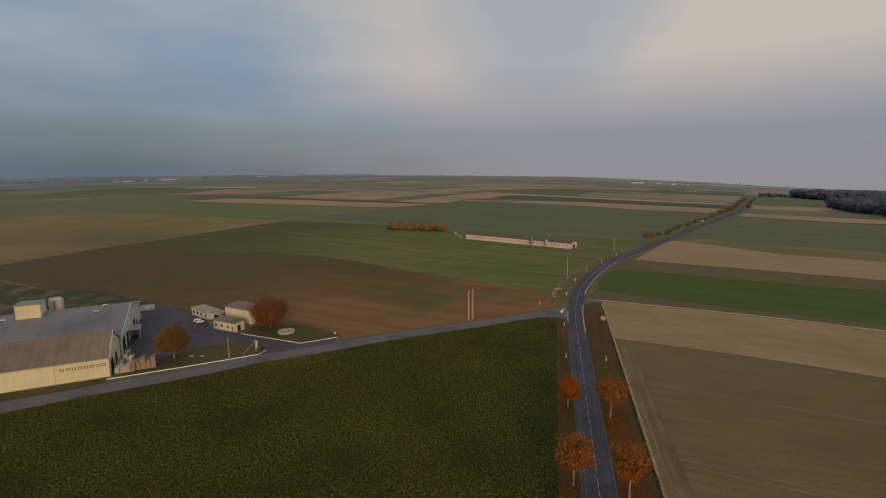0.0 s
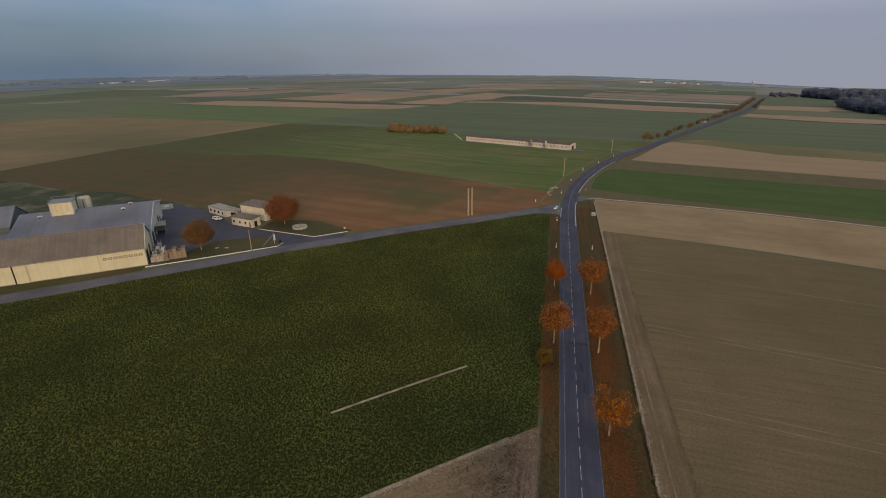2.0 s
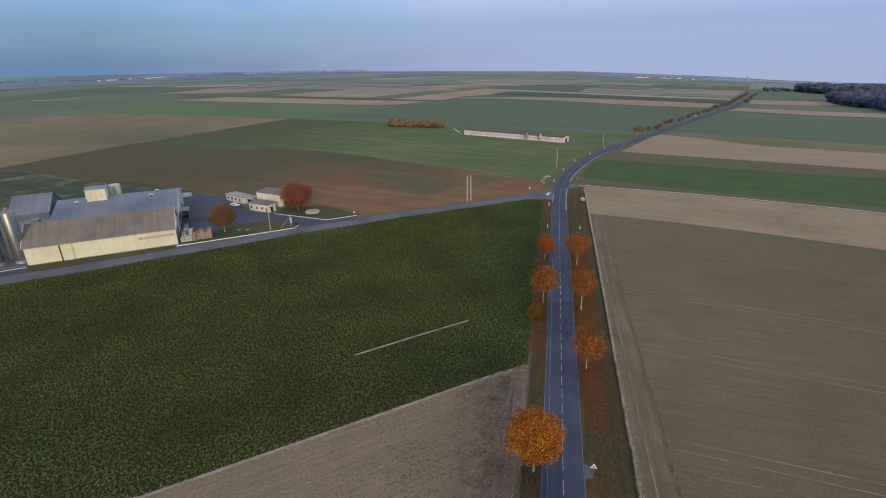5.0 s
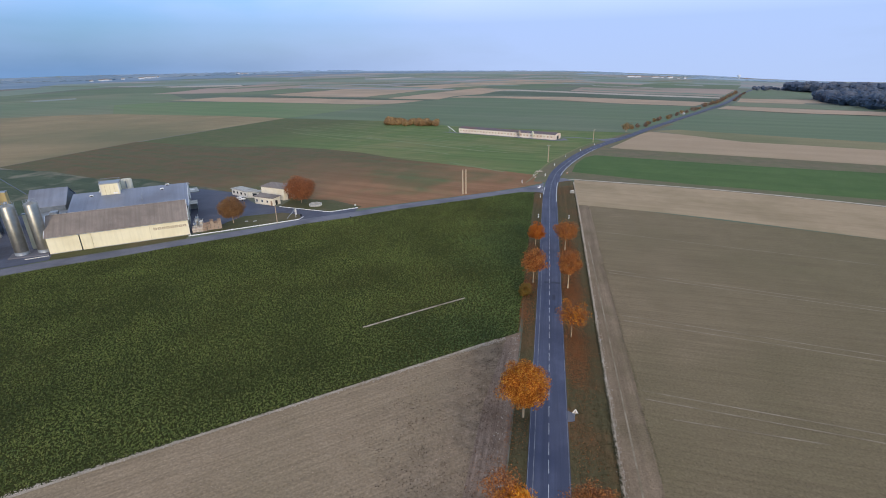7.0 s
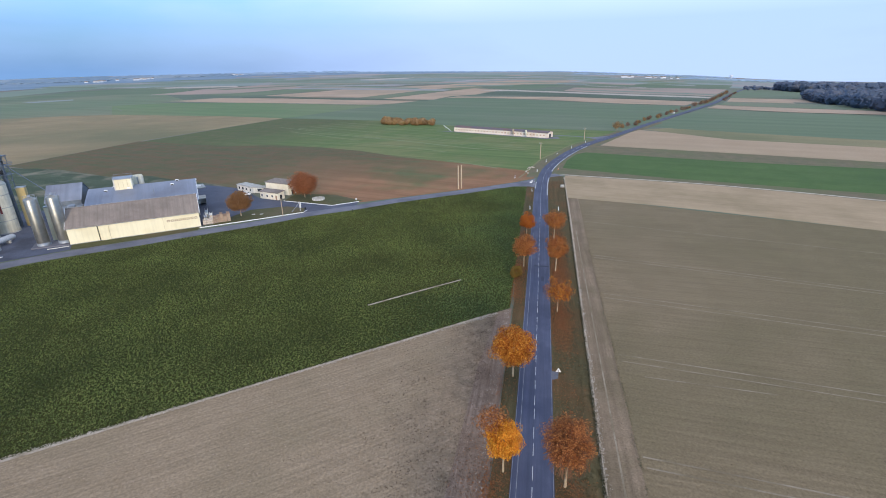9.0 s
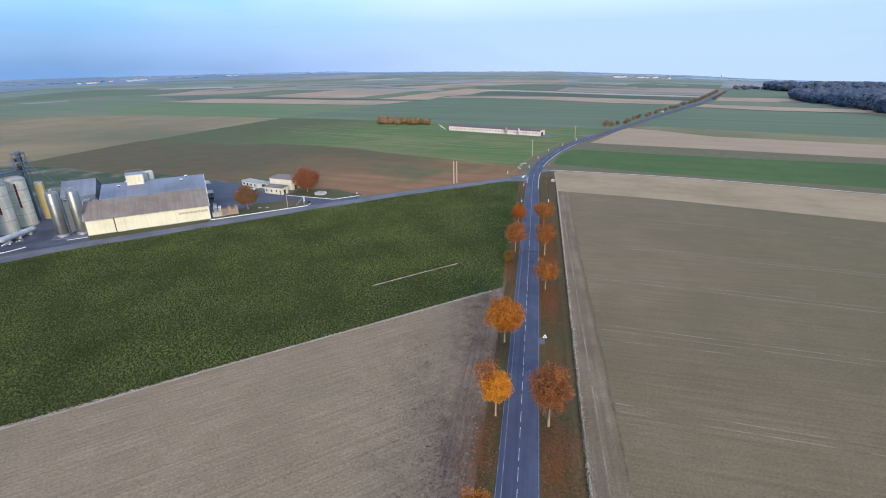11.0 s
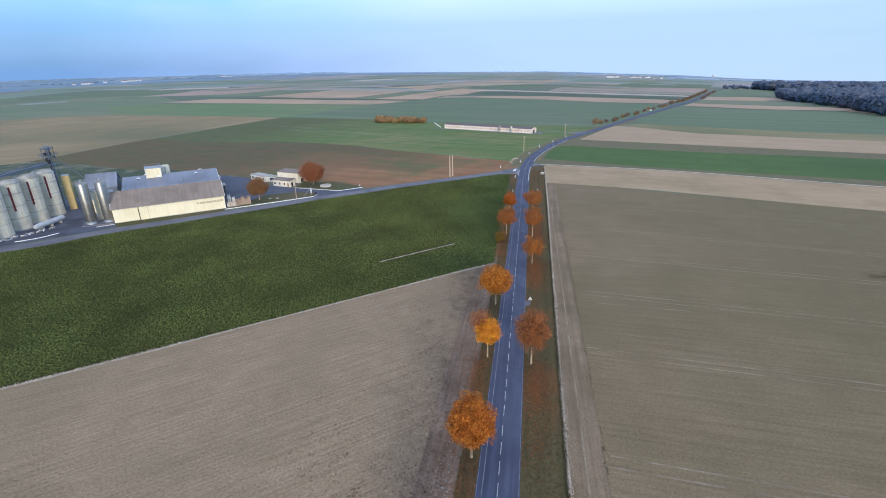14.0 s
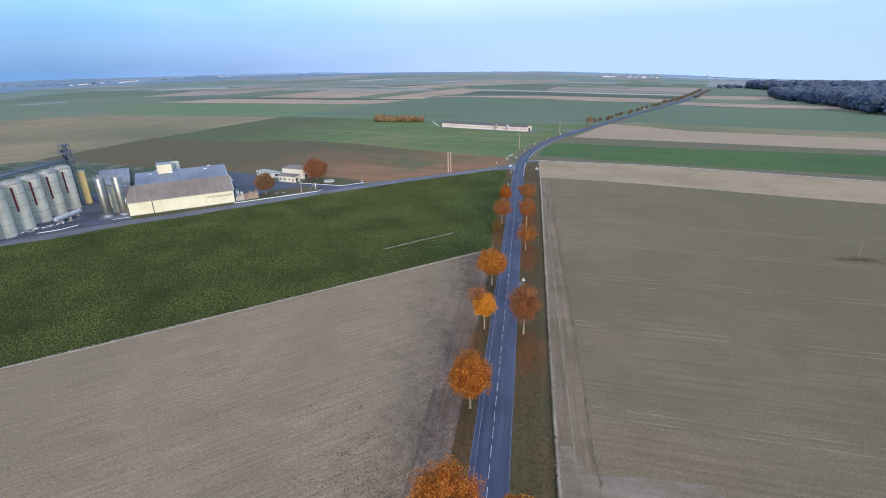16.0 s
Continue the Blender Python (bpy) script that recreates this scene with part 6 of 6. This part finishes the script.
sign = thing("warning_sign", pose(4.35, -31.6, 0.04, 0, 0, 4) @ Matrix.Scale(0.8, 4), "triangular white warning sign with a dark symbol on a post", "sign")
bm = bmesh.new()
tube(bm, (0, 0, 0), (0, 0, 2.2), 0.05, 0.05, 8)
part("post", bm, M_GALV, sign)
plate = part("plate", prism([(-0.66, 1.5), (0.66, 1.5), (0.0, 2.65)], -0.015, 0.015), M_WHITE_PAINT, sign, "white sign plate")
plate.rotation_euler[2] = radians(-90)
plate = part("face", prism([(-0.28, 1.68), (0.28, 1.68), (0.0, 2.2)], 0.017, 0.022), M_LETTER, sign, "dark sign symbol")
plate.rotation_euler[2] = radians(-90)
for x, y, turn, w, h, z in ((-5.2, 130.6, 12, 1.3, 0.35, 1.5), (-4.6, 134.0, -20, 0.8, 0.3, 1.3)):
    s = thing("direction_sign", pose(x, y, 0.05, 0, 0, turn), "white direction board on two posts at the junction", "sign")
    for k in (-0.6, 0.6):
        part("post", boxed(k * w * 0.6 - 0.04, -0.04, 0, k * w * 0.6 + 0.04, 0.04, z), M_GALV, s)
    part("board", boxed(-w / 2, -0.07, z - h, w / 2, -0.042, z + 0.2), M_WHITE_PAINT, s)
tagged(raw("lay_by", [(3.1, -32.8, 0.12), (4.4, -32.3, 0.12), (4.4, -30.2, 0.12), (3.1, -29.8, 0.12)], [(0, 1, 2, 3)], M_ASPHALT2), "small paved patch beside the sign", "paving", kind="structure")
hut = thing("concrete_block", pose(10.3, 127.6, 0.03, 0, 0, 6), "pale concrete block at the field corner", "block")
part("body", boxed(-0.95, -0.8, 0, 0.95, 0.8, 1.0, bevel=0.1), M_CONCRETE, hut)
part("lid", boxed(-0.7, -0.6, 1.0, 0.7, 0.6, 1.15, bevel=0.03), M_WHITE, hut)
heap = thing("rubble_heap", pose(-6.8, 171.5, 0.09, 0, 0, 77), "small heap of pale rubble by the bend", "rubble")
for k in range(22):
    a, b = rngs.normal(0, 5.0), rngs.normal(0, 0.8)
    s = rngs.uniform(0.2, 0.6)
    part("stone", boxed(a - s, b - s * 0.7, 0, a + s, b + s * 0.7, s * 0.8, bevel=s * 0.2), M_CHALK, heap)

# ---- the long shed in the green field ----
M_SHED_WALL = surf("pinkish_white_render", (0.76, 0.67, 0.56), (0.82, 0.73, 0.62), 0.3, 5.0, (0.66, 0.54, 0.44), 0.15, rough=0.8, bump=0.1, grainy=0.06)
M_SHUTTER = surf("faded_brown_shutter", (0.44, 0.31, 0.22), (0.54, 0.40, 0.29), 0.5, 6.0, rough=0.8, bump=0.05)
SHED_TURN = math.degrees(math.atan2(297.5 - 335.5, 3.5 + 80))
long_shed = gabled_shed("very long low white poultry shed with a dark roof", pose(-80.5, 335.5, 0.02, 0, 0, SHED_TURN), 92.5, 11.0, 3.9, 5.0, M_SHED_WALL, M_BLUE_ROOF)
for k in range(30):
    x = 1.6 + k * 3.0
    wi = part("window", boxed(x, -0.06, 1.5, x + 1.5, -0.004, 2.6), M_SHUTTER if k % 3 else M_JOINT, long_shed)
    part("pilaster", boxed(x + 2.1, -0.16, 0, x + 2.35, -0.004, 3.7), M_WHITE, long_shed)
part("end_door", boxed(92.504, 3.5, 0, 92.56, 7.0, 2.8), M_DARK, long_shed)
for x in (62.5, 74.5):
    bin_ = thing("feed_bin", pose(-80.5, 335.5, 0.02, 0, 0, SHED_TURN) @ pose(x, -3.0, 0), "tall feed bin beside the long shed", "feed bin", "feed bins")
    part("body", lathe([(0.2, 1.2), (0.85, 2.6), (0.85, 5.4), (0.25, 6.1), (0, 6.1)], 16), M_SILO if x > 70 else M_WOOD, bin_)
    for a in range(4):
        c, s_ = 0.72 * math.cos(a * 1.5708 + 0.78), 0.72 * math.sin(a * 1.5708 + 0.78)
        part("leg", boxed(c - 0.06, s_ - 0.06, 0, c + 0.06, s_ + 0.06, 2.9), M_GALV, bin_)
auger = thing("auger", pose(-88, 341, 0.02, 0, 0, -30), "sloping grain auger at the end of the shed", "auger")
bm = bmesh.new()
tube(bm, (-4.5, 0, 4.6), (4, 0, 0.4), 0.22, 0.22, 8)
part("tube", bm, M_WHITE_PAINT, auger)
bm = bmesh.new()
tube(bm, (-2, -1.2, 0), (-2, 0, 3.2), 0.1, 0.1, 6), tube(bm, (-2, 1.2, 0), (-2, 0, 3.2), 0.1, 0.1, 6)
part("support", bm, M_GALV, auger)
field("apron", "pale apron in front of the long shed", [(-98, 338), (-82, 331), (2, 292.5), (14, 296), (12, 308), (3, 299), (-80, 335.5)], M_ASPHALT2, 0.05, "apron")

# far farm by the road
gabled_shed("white open shed far along the road", pose(147, 520, land(147, 520), 0, 0, -30), 5, 2.4, 1.2, 1.7, M_FAR_WALL, M_FAR_WALL)

# ---- distance ----
rngd = np.random.default_rng(77)




def far_house(x, y, turn, w, h, white):
    s = thing("far_house", pose(x, y, land(x, y), 0, 0, turn), "tiny pale building on the horizon", "building", "far village")
    part("wall", boxed(0, 0, -2, w, 12, h), M_FAR_WALL, s)
    part("roof", prism([(-0.5, h), (12.5, h), (6, h + 4)], -0.5, w + 0.5), M_ROOF1, s)


for a, b, n in (((-2240, 2030), (-2461, 2792), 12), ((-2587, 3650), (-2347, 3581), 6), ((382, 2822), (756, 2942), 9), ((900, 3041), (1370, 3796), 8)):
    for k in range(n):
        q = rngd.random()
        far_house(a[0] + (b[0] - a[0]) * q + rngd.uniform(-40, 40), a[1] + (b[1] - a[1]) * q + rngd.uniform(-60, 60), rngd.uniform(0, 90), rngd.uniform(10, 34), rngd.uniform(4, 8), 1)
wt = thing("water_tower", pose(1130, 3330, land(1130, 3330)), "white water tower on the horizon", "tower")
part("body", lathe([(4, 0), (4, 16), (9, 22), (9, 30), (0, 32)], 16), M_FAR_WALL, wt)


def hedge(a, b, n, h, seed, label, leaf):
    """A far line of woods, uneven along its top."""
    rng = np.random.default_rng(seed)
    bm = bmesh.new()
    for k in range(3 * n):
        q = (k + rng.random()) / (3 * n)
        x, y = a[0] + (b[0] - a[0]) * q, a[1] + (b[1] - a[1]) * q
        m = Matrix.LocRotScale((x, y, land(x, y)), None, (h * rng.uniform(1.2, 5), h * rng.uniform(1.2, 3), h * rng.uniform(0.25, 0.75)))
        bmesh.ops.create_icosphere(bm, subdivisions=1, radius=1, matrix=m)
    return tagged(part("far_woods", bm, leaf), label, "woods", kind="stuff")


hedge((-3500, 1900), (-2450, 2350), 40, 20, 6, "wooded rise far to the west, coloured haze-blue", M_FAR)
hedge((-3300, 2500), (-2550, 3000), 40, 22, 7, "wooded rise far to the west, coloured haze-blue", M_FAR)
hedge((-3800, 2500), (-2300, 3300), 60, 28, 1, "wooded rise on the horizon, coloured haze-blue", M_FAR)
hedge((-3300, 3300), (-1700, 4300), 70, 24, 2, "wooded rise on the horizon, coloured haze-blue", M_FAR_RISE)
hedge((-2000, 4200), (600, 4550), 70, 14, 3, "thin line of woods on the horizon, coloured haze-blue", M_FAR_RISE)
hedge((200, 3500), (1300, 4100), 50, 14, 4, "thin line of woods behind the town, coloured haze-blue", M_FAR_RISE)
hedge((800, 3000), (1900, 3900), 50, 16, 5, "thin line of woods behind the far road, coloured haze-blue", M_FAR_RISE)

# ---- crops, tufts and leaves ----
def inside(px, py, poly):
    c = np.zeros(len(px), bool)
    for (x0, y0), (x1, y1) in zip(poly, poly[1:] + poly[:1]):
        k = (y0 > py) != (y1 > py)
        c ^= k & (px < (x1 - x0) * (py - y0) / ((y1 - y0) or 1e-9) + x0)
    return c


def tufts(name, label, category, px, py, z0, size, tall, material, seed, blades=3):
    """Small crossed leaf blades at the places px, py, as one mesh."""
    rng = np.random.default_rng(seed)
    n = len(px)
    vs, base = [], np.stack([px, py, np.full(n, z0)], 1)
    for b in range(blades):
        a = rng.uniform(0, 6.283, n)
        s = size * rng.uniform(0.6, 1.3, n)
        d = np.stack([np.cos(a), np.sin(a), np.zeros(n)], 1) * s[:, None]
        e = np.stack([-np.sin(a), np.cos(a), np.zeros(n)], 1) * (s * 0.32)[:, None]
        up = np.array([0, 0, 1.0]) * (tall * rng.uniform(0.6, 1.2, n))[:, None]
        vs.append(np.stack([base + d * 0.55 + e + up, base + d + up * 0.55, base + d * 0.55 - e + up], 1))
    v = np.concatenate([base[:, None]] + vs, 1).reshape(-1, 3)
    k = (np.arange(n) * (1 + 3 * blades))[:, None]
    f = np.stack([np.concatenate([k, k + 1 + 3 * b, k + 2 + 3 * b, k + 3 + 3 * b], 1) for b in range(blades)], 1).reshape(-1, 4)
    return tagged(raw(name, v, f, material), label, category, kind="stuff")


rngc = np.random.default_rng(21)
BEET = [(-7.0, -4.2), (-7.2, 125.8)] + [(x + 0.2, y - 0.5) for x, y in BORDER[:-1]] + [(-210, -45), (-170, -130), (-105.3, -86), (-60, -48.7)]
ru, rv = np.meshgrid(np.arange(-190, 130, 0.6), np.arange(-260, 92, 0.46))
ru, rv = (ru + rngc.normal(0, 0.12, ru.shape)).ravel(), (rv + rngc.uniform(-0.2, 0.2, rv.shape)).ravel()
px, py = 0.766 * rv - 0.643 * ru, 0.643 * rv + 0.766 * ru
t_along, bare = ((px + 21.7) * -21.3 + (py - 10.8) * -19.4) / 830.0, np.abs((px + 21.7) * -19.4 - (py - 10.8) * -21.3) / 28.8
keep = inside(px, py, BEET) & ~((bare < 0.6) & (t_along > 0) & (t_along < 1))
east = px > -24 + 5 * np.sin(py * 0.09) + 3 * np.sin(py * 0.31) + rngc.normal(0, 6, len(px))
tufts("beet_plants", "rows of leafy green beet plants", "crop", px[keep & ~east], py[keep & ~east], 0.03, 0.36, 0.27, L_BEET, 22, 4)
tufts("beet_plants", "darker rows of beet plants near the road", "crop", px[keep & east], py[keep & east], 0.03, 0.36, 0.27, L_BEET_DARK, 28, 4)
wx, wy = rngc.normal(104.5, 3.0, 170), rngc.normal(-1.5, 1.4, 170)
tufts("weed_patch", "patch of dark weeds round the stake", "weeds", wx, wy, 0.03, 0.3, 0.2, L_WEED, 29)
N = 16000
px, py = np.concatenate([rngc.uniform(3.4, 10.6, N), rngc.uniform(-6.4, -3.4, N // 2)]), np.concatenate([rngc.uniform(-130, 140, N), rngc.uniform(-130, 128, N // 2)])
tufts("verge_grass", "rough dry grass tufts on the verges", "grass", px, py, 0.05, 0.15, 0.08, L_GRASS, 23)
# fallen leaves, thickest under the trees
lx, ly = [], []
for x, y, r, n in ((4.9, 18, 6, 6500), (4.9, 47, 6, 6500), (4.8, -7, 6, 3600), (4.8, -16, 5, 1600), (4.9, 64, 6, 1800), (4.7, -66, 5, 2400), (4.7, -80, 4, 500), (-5.2, 21, 5, 3000), (-5.2, 6, 5, 2400), (-5.2, 50, 4, 1800), (-5.6, -65, 5, 2200), (-5.2, -36, 4, 300), (-5.2, -92, 5, 500), (4.7, -110, 6, 600), (5.5, 34, 6, 2600), (5, -40, 8, 400)):
    lx.append(rngc.normal(x + 0.8 * np.sign(x), 1.5, n)), ly.append(rngc.normal(y, r, n))
lx, ly = np.concatenate(lx), np.concatenate(ly)
k = (np.abs(lx) > 3.3) & (lx < 10.6) & (lx > -7.2)
tufts("fallen_leaves", "fallen rust-orange leaves on the verges", "leaves", lx[k], ly[k], 0.09, 0.17, 0.04, L_LITTER, 24, 2)
# dark weed tufts along the headland
wy = np.arange(-120, 104, 1.0)
wx = 16.2 + 0.12 * np.sin(wy * 0.3)
gap = (np.sin(wy * 1.3) + 0.6 * np.sin(wy * 0.37 + 1) > 0.25)
px, py = np.repeat(wx[gap], 9) + rngc.normal(0, 0.2, gap.sum() * 9), np.repeat(wy[gap], 9) + rngc.normal(0, 0.9, gap.sum() * 9)
tufts("weed_line", "broken line of dark weeds along the headland", "weeds", px, py, 0.05, 0.16, 0.04, L_WEED, 25)
ey_ = rngc.uniform(-130, 146, 5200)
tufts("verge_edge_grass", "dark grass along the field side of the verge", "grass", 10.0 + (ey_ + 94) * 0.0062 + rngc.normal(0, 0.16, 5200), ey_, 0.055, 0.17, 0.1, M_EDGE_GRASS, 32)
# pale clods along the chalky edges
qy = rngc.uniform(-105, -4, 260)
qx = -6.9 - np.abs(rngc.normal(0, 0.9, 260))
cy = rngc.uniform(-130, 148, 2600)
cx = 10.5 + (cy + 94) * 0.006 + rngc.normal(0, 0.28, 2600)
dx = rngc.uniform(0, 1, 2600)
ex, ey = -9.6 - dx * 95.7 + rngc.normal(0, 0.25, 2600), -7.5 - dx * 79.5 + rngc.normal(0, 0.25, 2600)
tufts("clods", "pale chalky clods along the field edges", "clods", np.concatenate([cx, ex, qx]), np.concatenate([cy, ey, qy]), 0.06, 0.19, 0.08, M_CHALK, 26, 2)
NC = 3400
cl_x, cl_y = -8.5 - np.abs(rngc.normal(3.0, 9.5, NC)), rngc.uniform(-150, -8, NC)
wave = np.sin(cl_y * 0.11 + cl_x * 0.25) + np.sin(cl_y * 0.043 + 1.2) + rngc.normal(0, 1.1, NC)
cl_x, cl_y = cl_x[wave > -0.5], cl_y[wave > -0.5]
NC = len(cl_x)
q, o = rngc.normal(0, 0.8, (NC, 4)), rngc.normal(0, 0.3, (NC, 4))
sx, sy = (cl_x[:, None] + 0.62 * q - 0.78 * o).ravel(), (cl_y[:, None] + 0.78 * q + 0.62 * o).ravel()
k = (sy < -6.6 + 0.83 * (sx + 9.6) - 2) & (sx < -6.8)
sx, sy = sx[k], sy[k]
tufts("soil_clods", "brown clods and weeds on the darker soil near the verge", "clods", sx, sy, 0.04, 0.18, 0.07, M_CLOD, 27, 2)
sy = rngc.uniform(-125, -42, 4200)
sx = -7.0 - np.abs(rngc.normal(0, 2.1, 4200))
k = rngc.random(4200) < 0.25 + 0.75 * np.exp(-((sy + 70) / 14.0) ** 2)
tufts("blown_leaves", "rust-brown leaves blown onto the trodden strip", "leaves", sx[k], sy[k], 0.05, 0.15, 0.04, L_LITTER, 33, 2)
sy = rngc.uniform(-130, -10, 3400)
sx = -7.2 - 5.6 * rngc.random(3400)
tufts("trodden_clods", "brown clods on the trodden strip", "clods", sx, sy, 0.045, 0.15, 0.06, M_CLOD, 34, 2)
fx, fy = -7 - 80 * rngc.random(16000) ** 1.5, rngc.uniform(-150, -5, 16000)
k = fy < -8.5 + 0.83 * (fx + 9.6)
tufts("fine_clods", "fine crumbled clods on the bare soil", "clods", fx[k], fy[k], 0.036, 0.15, 0.06, M_CRUMB, 30, 2)
fx, fy = 11 + 70 * rngc.random(12000) ** 1.4, rngc.uniform(-150, 60, 12000)
tufts("fine_clods", "fine crumbled clods on the sown field", "clods", fx, fy, 0.05, 0.14, 0.05, M_CRUMB_SOWN, 31, 2)
